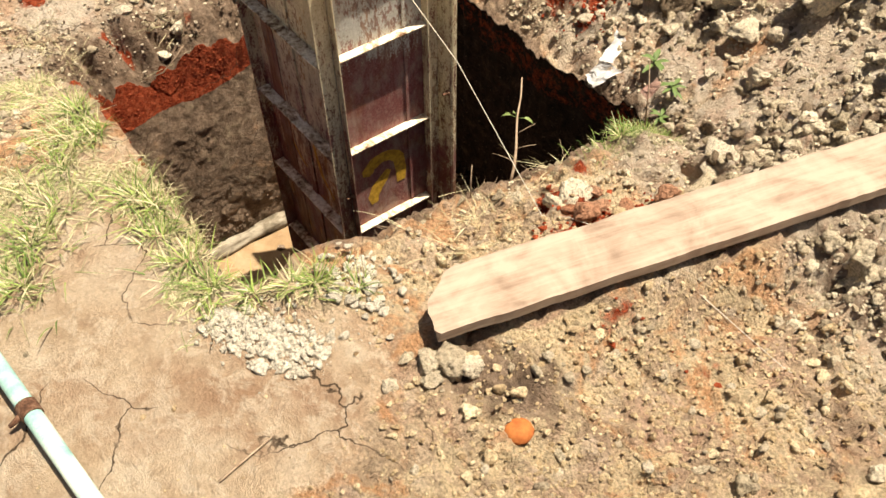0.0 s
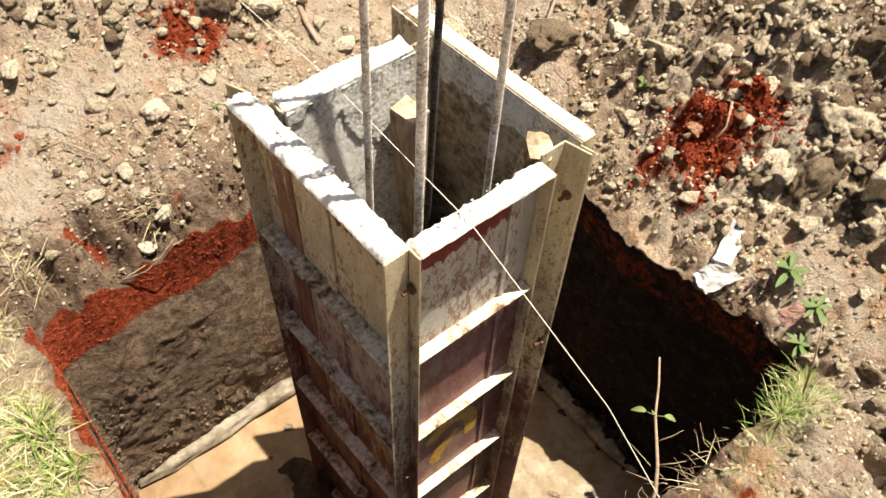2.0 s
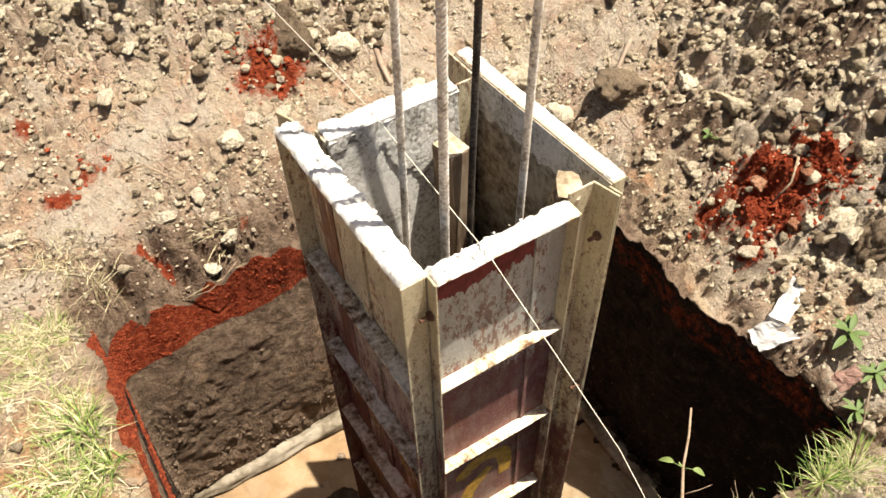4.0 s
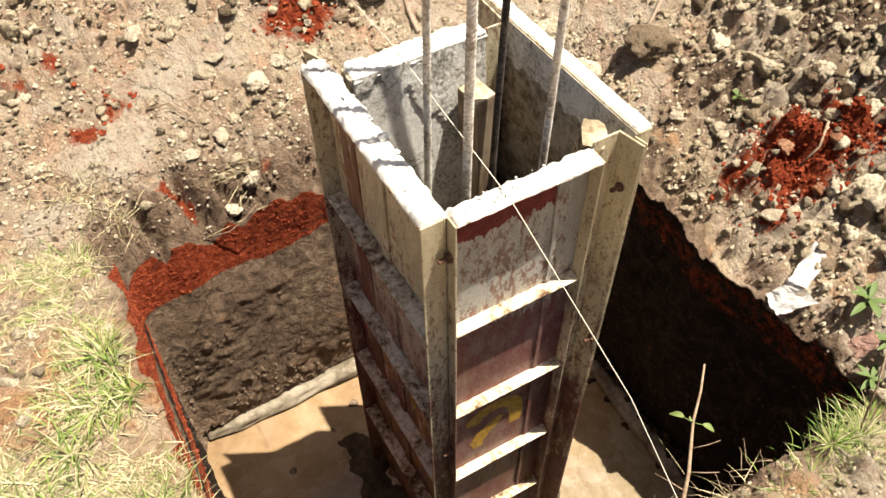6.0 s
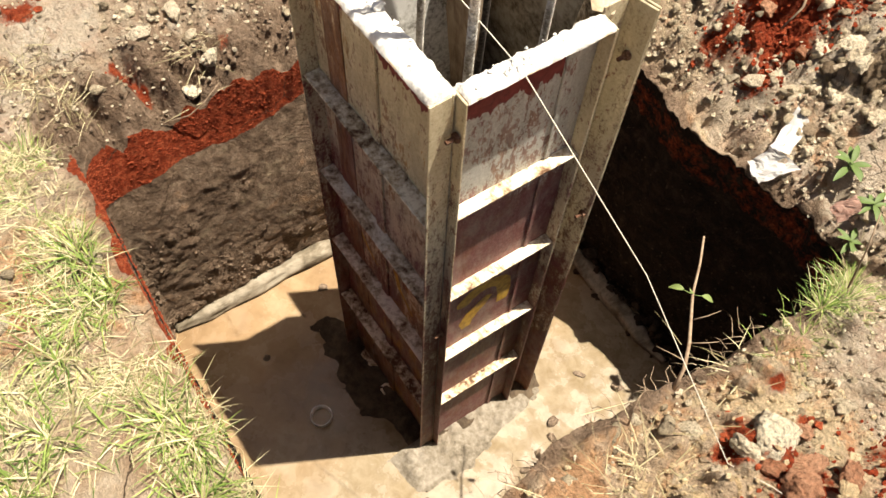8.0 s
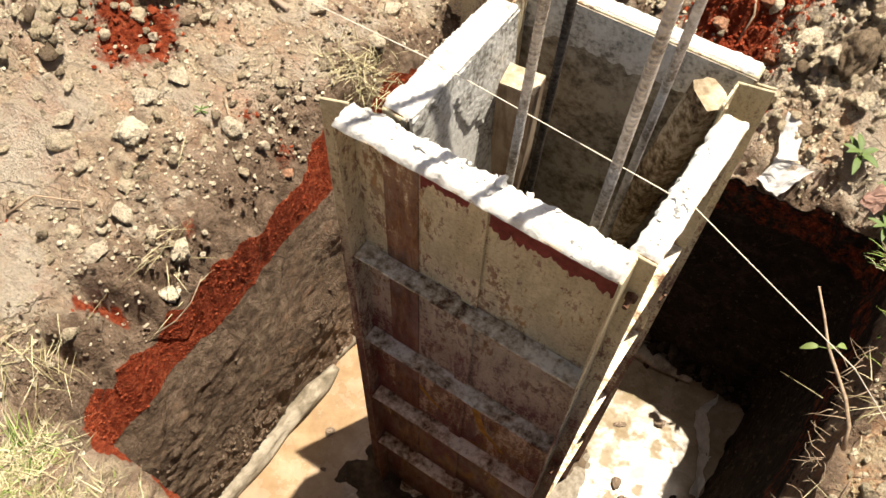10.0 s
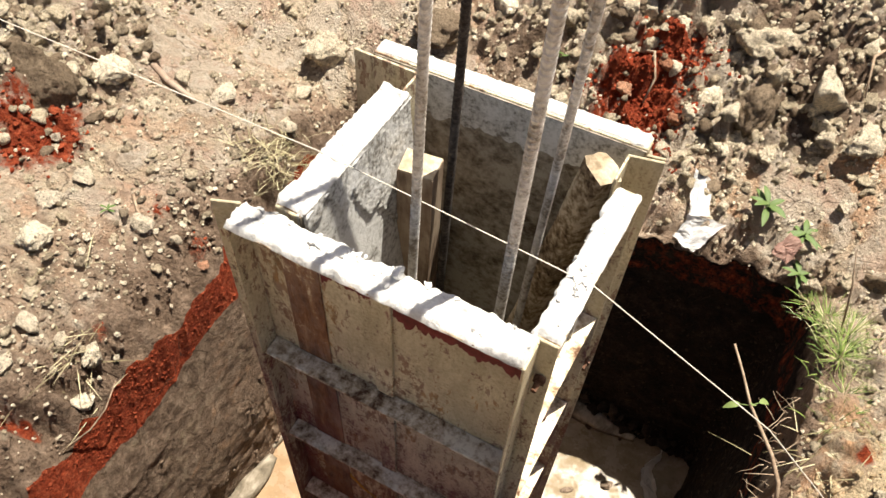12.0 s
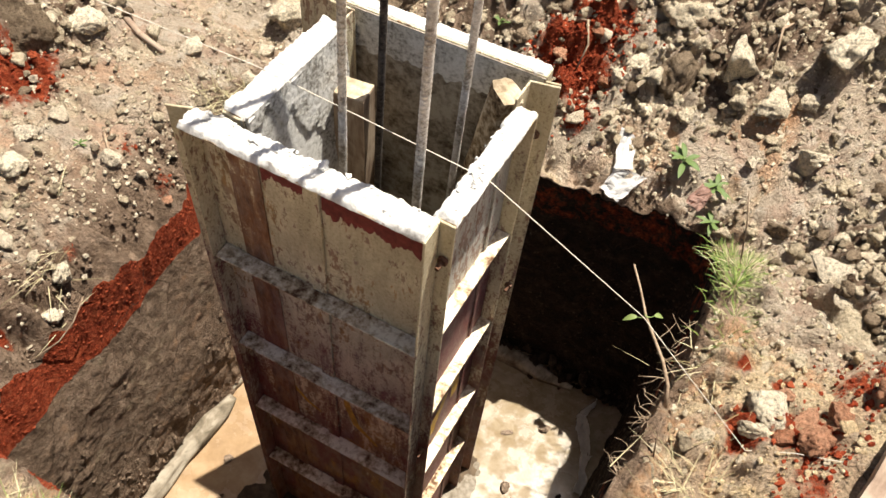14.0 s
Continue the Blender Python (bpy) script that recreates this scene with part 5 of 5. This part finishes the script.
for i, (x, y, s) in enumerate(PALE):
    stone(x, y, s * 0.9, STONE, "pale cream angular stone lying on the earth", "stone", "loose stones", 200 + i, 0.7, 0.3, None, 4, 0.34, 0.3)
DARKS = [(-0.95, 0.33, 0.075), (-1.05, 0.42, 0.06), (-0.67, 0.015, 0.034), (-0.85, 0.45, 0.045), (0.42, 1.20, 0.055), (0.53, 1.22, 0.075), (0.66, 1.27, 0.07), (0.46, 1.36, 0.06), (0.78, 1.20, 0.05), (0.60, 1.10, 0.032),
         (0.12, 1.30, 0.05), (-0.02, 1.22, 0.045), (0.92, 1.10, 0.045), (0.90, 1.36, 0.07), (-0.42, 0.95, 0.05), (-0.30, 1.08, 0.06), (-0.58, 0.93, 0.055), (1.13, 0.63, 0.05), (1.02, 0.30, 0.036), (1.00, 0.24, 0.03),
         (0.93, 0.92, 0.032), (1.33, 0.45, 0.03), (-0.45, -0.10, 0.026), (-0.43, -0.18, 0.022)]
for i, (x, y, s) in enumerate(DARKS):
    stone(x, y, s, CLOD if i % 5 else DARKCLOD, "grey-brown lump of dug earth on the spoil", "earth clod", "large earth clods", 300 + i, 0.8)
REDS = [(1.07, 0.30, 0.030), (1.09, 0.25, 0.034), (1.13, 0.34, 0.028), (1.05, 0.24, 0.022), (1.18, 0.41, 0.026), (1.03, 0.34, 0.02), (0.29, 1.20, 0.03), (0.36, 1.10, 0.026), (-0.415, 0.20, 0.013), (0.21, 1.12, 0.024)]
for i, (x, y, s) in enumerate(REDS):
    stone(x, y, s, LATERITE, "red-brown lump of laterite earth", "laterite clod", "red clods", 400 + i, 0.8)
for i, (x, y, s) in enumerate([(1.235, -0.24, 0.036), (1.215, -0.285, 0.026), (1.27, -0.22, 0.024), (1.25, -0.30, 0.02)]):
    stone(x, y, s, STONE, "whitish crumbly mortar lump beside the plank end", "mortar lump", "mortar lumps", 500 + i)
stone(1.428, -0.233, 0.028, ORANGE, "rounded orange fired-clay lump on the earth", "clay lump", "", 601, 0.55, 0.1, None, 4, 0.05)
stone(1.345, -0.285, 0.022, WARMCLOD, "brown earth lump beside the clay lump", "earth clod", "large earth clods", 602, 0.8)

# lumps standing out of the water
for i, (x, y, s) in enumerate([(0.50, 0.53, 0.016), (0.60, 0.61, 0.022), (-0.225, -0.02, 0.017), (0.62, 0.33, 0.014), (0.58, 0.36, 0.018), (0.64, 0.26, 0.016), (-0.10, -0.30, 0.013), (-0.17, -0.12, 0.010), (0.66, 0.20, 0.018)]):
    stone(x, y, s, BROWNCLOD, "dark wet lump standing out of the muddy water", "mud lump", "mud lumps", 700 + i, 0.7, 0.35, FLOOR)


def slurry():
    """Pale concrete slurry spilt along the foot of the narrow shutter."""
    n = 90
    xs, ys = np.linspace(0.40, 0.72, n), np.linspace(-0.16, 0.40, n)
    x, y = [g.ravel() for g in np.meshgrid(xs, ys)]
    p = np.c_[x, y, 0 * x]
    edge = 0.055 + 0.08 * np.exp(-((y - 0.0) / 0.16) ** 2) + 0.015 * fbm(p, 0.12, 2, 0.5, 161)
    h = 0.030 * np.clip(1 - (x - 0.455) / edge, -1, 1) * ramp(y, -0.16, -0.08) * (1 - ramp(y, 0.30, 0.40)) - 0.004 + 0.0025 * fbm(p, 0.035, 4, 0.6, 165) + 0.012 * lumps(np.c_[x, y], 0.03, 0.3, 167) * np.clip(1.3 - (x - 0.455) / edge, 0, 1)
    f = [(j * n + i, j * n + i + 1, (j + 1) * n + i + 1, (j + 1) * n + i) for j in range(n - 1) for i in range(n - 1)]
    me = mesh_of("spilt_slurry", np.c_[x - 0.55, y - 0.1, h - 0.004], f, SLURRY)
    ob = new("spilt_slurry", me)
    ob.location = (0.55, 0.1, FLOOR)
    tagged(ob, "lumpy whitish concrete slurry spilt at the shutter foot", "concrete spill")


slurry()


# ---------------------------------------------------------------- litter in and round the pit
def sack():
    """Rolled wet sacking along the western foot of the pit."""
    def roll(ya, yb, x, r, seed):
        bm = bmesh.new()
        n, k = 90, 22
        rings = []
        for i in range(n + 1):
            t = i / n
            y = ya + (yb - ya) * t
            cx = x + 0.012 * noise.noise(Vector((y * 5, seed, 0)))
            ring = []
            for j in range(k):
                a = 2 * math.pi * j / k
                rr = r * (1 + 0.25 * noise.noise(Vector((y * 6, seed, 3))) + 0.34 * noise.noise(Vector((math.cos(a) * 1.8, math.sin(a) * 1.8, y * 9 + seed))) + 0.24 * noise.noise(Vector((math.cos(a) * 5, math.sin(a) * 5, y * 7))))
                rr *= 0.35 + 0.65 * min(1, 6 * t, 6 * (1 - t))
                ring.append(bm.verts.new((cx + rr * 1.15 * math.cos(a), y, FLOOR + r * 0.5 + rr * 0.95 * math.sin(a))))
            rings.append(ring)
        for a, b in zip(rings, rings[1:]):
            for j in range(k):
                bm.faces.new((a[j], b[j], b[(j + 1) % k], a[(j + 1) % k])).smooth = True
        bm.faces.new(rings[0])
        bm.faces.new(rings[-1][::-1])
        bmesh.ops.recalc_face_normals(bm, faces=bm.faces)
        return bm
    single("sacking_roll", roll(-0.50, 0.16, -0.350, 0.032, 1), SACKING, (-0.345, -0.15, FLOOR), "wet grey-tan sacking rolled along the pit foot", "sacking")
    single("sacking_roll", roll(0.13, 0.62, -0.376, 0.022, 6), SACKING, (-0.37, 0.38, FLOOR), "thin wet sacking roll at the pit foot", "sacking")
    bm = roll(-0.05, 0.62, -0.79, 0.026, 9)
    bmesh.ops.transform(bm, matrix=Matrix.Rotation(radians(-90), 4, "Z"), verts=bm.verts)
    single("sacking_roll", bm, SACKING, (0.3, 0.79, FLOOR), "muddy sacking roll in the shaded pit foot", "sacking")


sack()


def sheet(name, corners, mat, label, category, seed, n=16, ruck=0.006, z_add=0.0):
    """A crumpled piece of paper or cloth between four corners."""
    a, b, c, d = [Vector(p) for p in corners]
    bm = bmesh.new()
    g = []
    for i in range(n + 1):
        row = []
        for j in range(n + 1):
            s, t = i / n, j / n
            p = a * (1 - s) * (1 - t) + b * s * (1 - t) + c * s * t + d * (1 - s) * t
            q = Vector((s * 3.1, t * 3.1, seed))
            p = p + noise.noise_vector(q) * ruck * 1.6 + noise.noise_vector(q * 3) * ruck * 0.6
            p.z = max(p.z, gz(p.x, p.y) + 0.004) if p.z > -0.5 and outside(p.x, p.y, -0.03) else p.z
            row.append(bm.verts.new(p + Vector((0, 0, z_add))))
        g.append(row)
    for r0, r1 in zip(g, g[1:]):
        for j in range(n):
            bm.faces.new((r0[j], r1[j], r1[j + 1], r0[j + 1])).smooth = False
    bmesh.ops.solidify(bm, geom=bm.faces[:], thickness=0.0008)
    mid = (a + b + c + d) / 4
    single(name, bm, mat, (mid.x, mid.y, min(p.z for p in (a, b, c, d))), label, category)


sheet("paper_scrap", [(0.476, 0.868, -0.195), (0.540, 0.846, -0.195), (0.578, 0.922, -0.140), (0.492, 0.915, -0.145)], PAPER, "crumpled dirty white paper hanging at the pit edge", "paper", 1, 14, 0.005, 0.004)
sheet("paper_scrap", [(0.486, 0.905, -0.140), (0.540, 0.922, -0.132), (0.505, 1.005, -0.115), (0.460, 1.005, -0.118)], PAPER, "crumpled dirty white paper scrap on the bank", "paper", 4, 12, 0.005, 0.004)
sheet("card_scrap", [(0.692, 0.880, -0.115), (0.735, 0.866, -0.12), (0.748, 0.90, -0.075), (0.712, 0.925, -0.075)], PINKPAPER, "faded pink card scrap at the pit edge", "card", 7, 10, 0.004)
sheet("cloth_strip", [(0.715, 0.800, FLOOR + 0.022), (0.700, 0.765, FLOOR + 0.014), (0.672, 0.700, FLOOR + 0.020), (0.705, 0.705, FLOOR + 0.030)], CLOTH, "wet pale cloth strip in the pit water", "cloth", 11, 16, 0.007)
sheet("cloth_strip", [(0.672, 0.705, FLOOR + 0.018), (0.712, 0.705, FLOOR + 0.030), (0.775, 0.600, FLOOR + 0.018), (0.742, 0.595, FLOOR + 0.014)], CLOTH, "wet pale cloth strip in the pit water", "cloth", 15, 16, 0.008)
sheet("cloth_strip", [(0.742, 0.600, FLOOR + 0.014), (0.776, 0.600, FLOOR + 0.022), (0.800, 0.460, FLOOR + 0.016), (0.775, 0.455, FLOOR + 0.012)], CLOTH, "wet pale cloth strip in the pit water", "cloth", 19, 16, 0.008)
sheet("wood_chip", [(0.440, 1.09, -0.02), (0.452, 1.083, -0.02), (0.465, 1.118, -0.012), (0.456, 1.122, -0.012)], CUTWOOD, "small pale chip lying on the bank", "chip", 21, 6, 0.002, 0.012)


def ring():
    """A clear plastic cup lid afloat."""
    c = Vector((0.17, -0.245, FLOOR))
    bm = bmesh.new()
    prof = [(0.029, 0.001), (0.031, 0.020), (0.0345, 0.022), (0.035, 0.016), (0.034, 0.001), (0.030, -0.002)]
    k = 40
    rings = [[bm.verts.new(c + Vector((r * math.cos(2 * math.pi * j / k), r * math.sin(2 * math.pi * j / k), z))) for j in range(k)] for r, z in prof]
    for a, b in zip(rings, rings[1:] + rings[:1]):
        for j in range(k):
            bm.faces.new((a[j], a[(j + 1) % k], b[(j + 1) % k], b[j])).smooth = True
    single("cup_rim", bm, PAPER, c, "pale round plastic rim afloat on the muddy water", "plastic ring")


ring()


# ---------------------------------------------------------------- grass, straw and weeds
def blades(name, spots, mat, label, category):
    """Bent tapering blades in one mesh. spots: x, y, z, heading, length, width, lift."""
    vs, fs = [], []
    for x, y, z, h, ln, w, lift in spots:
        n = 4
        dx, dy = math.cos(h), math.sin(h)
        curl = RNG.uniform(0.6, 1.7)
        px, py, pz = x, y, z
        base = len(vs)
        for i in range(n + 1):
            t = i / n
            ww = w * (1 - t ** 1.5) * 0.5 + 0.0001
            vs.append((px - dy * ww, py + dx * ww, pz))
            vs.append((px + dy * ww, py - dx * ww, pz + 0.0004))
            a = lift - curl * t * max(lift, 0.25)
            px, py, pz = px + dx * ln / n * math.cos(a), py + dy * ln / n * math.cos(a), max(pz + ln / n * math.sin(a), z + 0.002)
        for i in range(n):
            q = base + 2 * i
            fs.append((q, q + 1, q + 3, q + 2))
    me = bpy.data.meshes.new(name)
    me.from_pydata(vs, [], fs)
    me.materials.append(mat)
    return tagged(new(name, me), label, category, kind="stuff")


def lawn(n, weight):
    x = RNG.uniform(-1.1, 1.1, n * 8)
    y = RNG.uniform(-1.15, -0.47, n * 8)
    keep = RNG.random(len(x)) < weight(x, y)
    x, y = x[keep][:n], y[keep][:n]
    return x, y, ground_height(x, y)


x, y, z = lawn(13000, lambda x, y: grassy(x, y) * (0.15 + 0.85 * ramp(vnoise(np.c_[x, y, 0 * x] / 0.07, 77), -0.15, 0.3)))
straw = [(a, b, c, RNG.uniform(0, 6.283), RNG.uniform(0.02, 0.06), RNG.uniform(0.0008, 0.0019), RNG.uniform(0.0, 0.4)) for a, b, c in zip(x, y, z)]
green = straw[::5]
straw = [b for i, b in enumerate(straw) if i % 5]
TUFTS = [(0.09, -0.565, 0.05, 0.8), (0.12, -0.55, 0.05, 0.5), (0.20, -0.535, 0.04, 0.6), (0.45, -0.56, 0.05, 0.7), (-0.36, -0.58, 0.04, 0.5), (0.45, -0.80, 0.07, 1.2), (0.56, -0.85, 0.06, 1.0), (0.20, -0.60, 0.05, 0.7),
         (0.50, -0.53, 0.04, 0.9), (0.70, -0.545, 0.045, 0.9), (0.79, -0.53, 0.04, 0.9), (0.90, -0.40, 0.03, 0.7), (0.93, -0.36, 0.03, 0.7), (0.98, -0.29, 0.02, 0.3), (0.17, -0.515, 0.04, 0.6), (0.27, -0.66, 0.05, 0.5),
         (0.38, -0.72, 0.06, 0.8), (0.60, -0.56, 0.035, 0.8), (0.86, -0.47, 0.03, 0.6)]
for cx, cy, r, k in TUFTS:
    for _ in range(int(125 * k)):
        a, d = RNG.uniform(0, 6.283), r * abs(RNG.normal()) * 0.8
        px, py = cx + d * math.cos(a), cy + d * math.sin(a)
        tip = a + RNG.normal() * 0.9
        dest = green if RNG.random() < 0.62 else straw
        if outside(px, py, -0.03) and (px > 0.35 or py < -0.528):
            dest.append((px, py, gz(px, py) if outside(px, py) else gz(px, py) - 0.01, tip, RNG.uniform(0.03, 0.085), RNG.uniform(0.0016, 0.0036), RNG.uniform(0.2, 1.3)))
# tufts along the eastern lip
for cx, cy, r, k in [(0.90, 0.45, 0.03, 0.3), (0.875, 0.60, 0.03, 0.8), (0.885, 0.68, 0.03, 1.0), (0.86, 0.78, 0.03, 0.9), (0.90, 0.75, 0.03, 0.7), (0.83, 0.86, 0.025, 0.5), (0.90, 0.52, 0.03, 0.4)]:
    for _ in range(int(230 * k)):
        a, d = RNG.uniform(0, 6.283), r * abs(RNG.normal()) * 1.5
        px, py = cx + d * math.cos(a) * 0.6, cy + d * math.sin(a)
        (green if RNG.random() < 0.7 else straw).append((px, py, gz(px, py) - 0.004, a, RNG.uniform(0.015, 0.055), RNG.uniform(0.0009, 0.002), RNG.uniform(0.3, 1.4)))
# dead straw at the western and eastern banks
for cx, cy, r, k in [(-0.45, 0.53, 0.05, 3.2), (-0.50, -0.46, 0.06, 1.2), (-0.47, -0.13, 0.05, 0.5), (0.90, 0.33, 0.06, 0.3), (0.93, -0.05, 0.07, 0.5), (0.92, 0.08, 0.05, 0.6), (-0.56, -0.52, 0.06, 0.8), (-0.62, 0.02, 0.05, 0.2)]:
    for _ in range(int(70 * k)):
        px, py = cx + RNG.normal() * r * 0.7, cy + RNG.normal() * r * 0.7
        straw.append((px, py, gz(px, py), RNG.uniform(0, 6.283), RNG.uniform(0.04, 0.12), RNG.uniform(0.001, 0.002), RNG.uniform(0.0, 0.7)))
blades("dry_grass", straw, STRAW, "matted dry yellow grass and straw on the ground", "dry grass")
blades("green_grass", green, GREEN, "green grass tufts along the pit edge", "grass")


def leaf_bm(bm, base, way, length, width, droop=0.3):
    way = Vector(way).normalized()
    side = way.cross(Vector((0, 0, 1))).normalized()
    left, right, mid = [], [], []
    n = 6
    for i in range(n + 1):
        t = i / n
        p = Vector(base) + way * length * t + Vector((0, 0, -droop * length * t * t))
        w = width * math.sin(math.pi * min(1, t * 0.92 + 0.06)) ** 0.8 / 2
        left.append(bm.verts.new(p + side * w + Vector((0, 0, w * 0.35))))
        mid.append(bm.verts.new(p))
        right.append(bm.verts.new(p - side * w + Vector((0, 0, w * 0.35))))
    for i in range(n):
        bm.faces.new((left[i], mid[i], mid[i + 1], left[i + 1])).smooth = True
        bm.faces.new((mid[i], right[i], right[i + 1], mid[i + 1])).smooth = True
    return bm


def weed(x, y, leaves, size, label, rise=0.5, seed=0):
    z = gz(x, y)
    root = thing("weed", (x, y, z), label, "weed", "leafy weeds")
    rng = np.random.default_rng(seed)
    part("stem", tube([(x, y, z - 0.01), (x + 0.004, y, z + size * 0.3), (x + 0.002, y - 0.004, z + size * 0.55)], 0.002, 6, 0.0012), LEAF, root)
    for i in range(leaves):
        a = i * 2.4 + rng.uniform(-0.3, 0.3)
        lift = rise * rng.uniform(0.5, 1.3)
        h = z + size * (0.15 + 0.4 * i / leaves)
        part("leaf", leaf_bm(bmesh.new(), (x, y, h), (math.cos(a), math.sin(a), lift), size * rng.uniform(0.7, 1.1), size * rng.uniform(0.22, 0.32)), LEAF, root)


weed(0.645, 0.985, 8, 0.062, "bright green leafy weed on the bank", 0.5, 1)
weed(0.745, 0.965, 8, 0.050, "green leafy weed creeping over a stone", 0.3, 2)
weed(0.775, 0.900, 8, 0.046, "green leafy weed creeping by the pit edge", 0.4, 3)
weed(0.02, 1.12, 6, 0.035, "small green weed on the bank", 0.8, 4)
weed(-0.60, 0.15, 5, 0.022, "tiny green weed on bare earth", 0.4, 5)


def sapling():
    x, y = 0.845, 0.235
    z = gz(x, y) - 0.02
    root = thing("sapling", (x, y, z), "thin bare twig sapling with two small green leaves", "sapling")
    line = [(x, y, z), (0.828, 0.262, 0.035), (0.80, 0.29, 0.06), (0.77, 0.315, 0.075), (0.735, 0.345, 0.09), (0.70, 0.385, 0.115), (0.668, 0.413, 0.142)]
    part("stem", tube(line, 0.0044, 7, 0.002), TWIG, root)
    hub = Vector((0.735, 0.345, 0.088))
    for k, (d, ln) in enumerate([((-0.8, -0.4, 0.1), 0.024), ((0.6, 0.6, 0.05), 0.022), ((0.0, -0.3, 0.8), 0.018)]):
        bm = tube([hub, hub + Vector(d).normalized() * 0.02], 0.001, 5)
        leaf_bm(bm, hub + Vector(d).normalized() * 0.018, d, ln * 1.1, 0.013, 0.7)
        part("leaf", bm, LEAF, root, "small green leaf")
    for a, b in [((0.80, 0.29, 0.06), (0.83, 0.33, 0.075)), ((0.77, 0.315, 0.075), (0.79, 0.36, 0.10)), ((0.82, 0.27, 0.04), (0.77, 0.24, 0.05))]:
        m = (Vector(a) + Vector(b)) / 2 + Vector((0.004, 0, 0.006))
        part("shoot", tube([a, m, b], 0.0014, 5, 0.0005), TWIG, root)


sapling()


def stick(pts, r, label, mat=TWIG):
    z = min(p[2] for p in pts)
    single("twig", tube(pts, r, 6, r * 0.5), mat, (pts[0][0], pts[0][1], z), label, "twig", "loose twigs")


def on(x, y, h=0.004):
    return (x, y, gz(x, y) + h)


stick([on(1.196, -0.716), on(1.187, -0.66, 0.008), on(1.176, -0.60, 0.006)], 0.003, "dry brown twig lying on trodden ground")
stick([on(-0.60, 0.22), on(-0.56, 0.19, 0.01), on(-0.50, 0.17, 0.006)], 0.004, "dry brown twig among the stones")
stick([on(-0.42, -0.27), on(-0.39, -0.21, 0.02), on(-0.37, -0.17, 0.03), on(-0.375, -0.12, 0.035)], 0.0022, "thin dead root at the pit edge")
stick([on(0.96, 0.60), on(0.93, 0.65, 0.02), on(0.95, 0.71, 0.03)], 0.002, "thin dark twig in the grass")
stick([on(0.21, 1.22, 0.012), on(0.245, 1.20, 0.020), on(0.272, 1.165, 0.022), on(0.268, 1.12, 0.012)], 0.005, "grey dead root on red earth")
stick([on(0.75, 1.45, 0.02), on(0.72, 1.36, 0.04), on(0.74, 1.28, 0.02)], 0.005, "pale dead root on the spoil")
stick([on(-0.90, 0.57, 0.010), on(-0.78, 0.545, 0.012), on(-0.665, 0.515, 0.008)], 0.012, "weathered pale stick on the earth", PLANKWOOD)
stick([on(-0.40, 1.20, 0.03), on(-0.35, 1.10, 0.03), on(-0.30, 1.03, 0.01)], 0.005, "pale dead root on the earth", PLANKWOOD)
stick([on(-0.72, -0.28, 0.01), on(-0.70, -0.22, 0.03), on(-0.63, -0.17, 0.02), on(-0.60, -0.20, 0.008)], 0.003, "pale bent dead root on the earth")
stick([on(0.86, 0.10, -0.01), (0.845, 0.11, 0.09), (0.838, 0.118, 0.135)], 0.002, "short dry stalk at the pit edge")
stick([on(0.875, 0.70, -0.01), (0.84, 0.72, 0.06), (0.81, 0.735, 0.14)], 0.0025, "dry bare stalk leaning over the pit")


def roots():
    """Hair roots hanging out of the eastern lip."""
    vs = bmesh.new()
    rng = np.random.default_rng(9)
    me_v, me_f = [], []
    for _ in range(90):
        y = rng.uniform(-0.2, 0.5)
        x = 0.835 + rng.normal() * 0.01
        z = gz(0.86, y) - 0.02 - rng.uniform(0, 0.07)
        pts = [Vector((x, y, z))]
        d = Vector((-0.8, rng.normal() * 0.6, rng.normal() * 0.5)).normalized()
        for _k in range(4):
            d = (d + Vector((rng.normal() * 0.25, rng.normal() * 0.4, -0.15 + rng.normal() * 0.35))).normalized()
            pts.append(pts[-1] + d * rng.uniform(0.008, 0.018))
        b = tube(pts, 0.0011, 4, 0.0004)
        off = len(me_v)
        me_v += [v.co[:] for v in b.verts]
        b.verts.index_update()
        me_f += [tuple(v.index + off for v in f.verts) for f in b.faces]
        b.free()
    vs.free()
    tagged(new("hair_roots", mesh_of("hair_roots", me_v, me_f, TWIG)), "fine dry hair roots sticking out of the pit edge", "roots", kind="stuff")


roots()
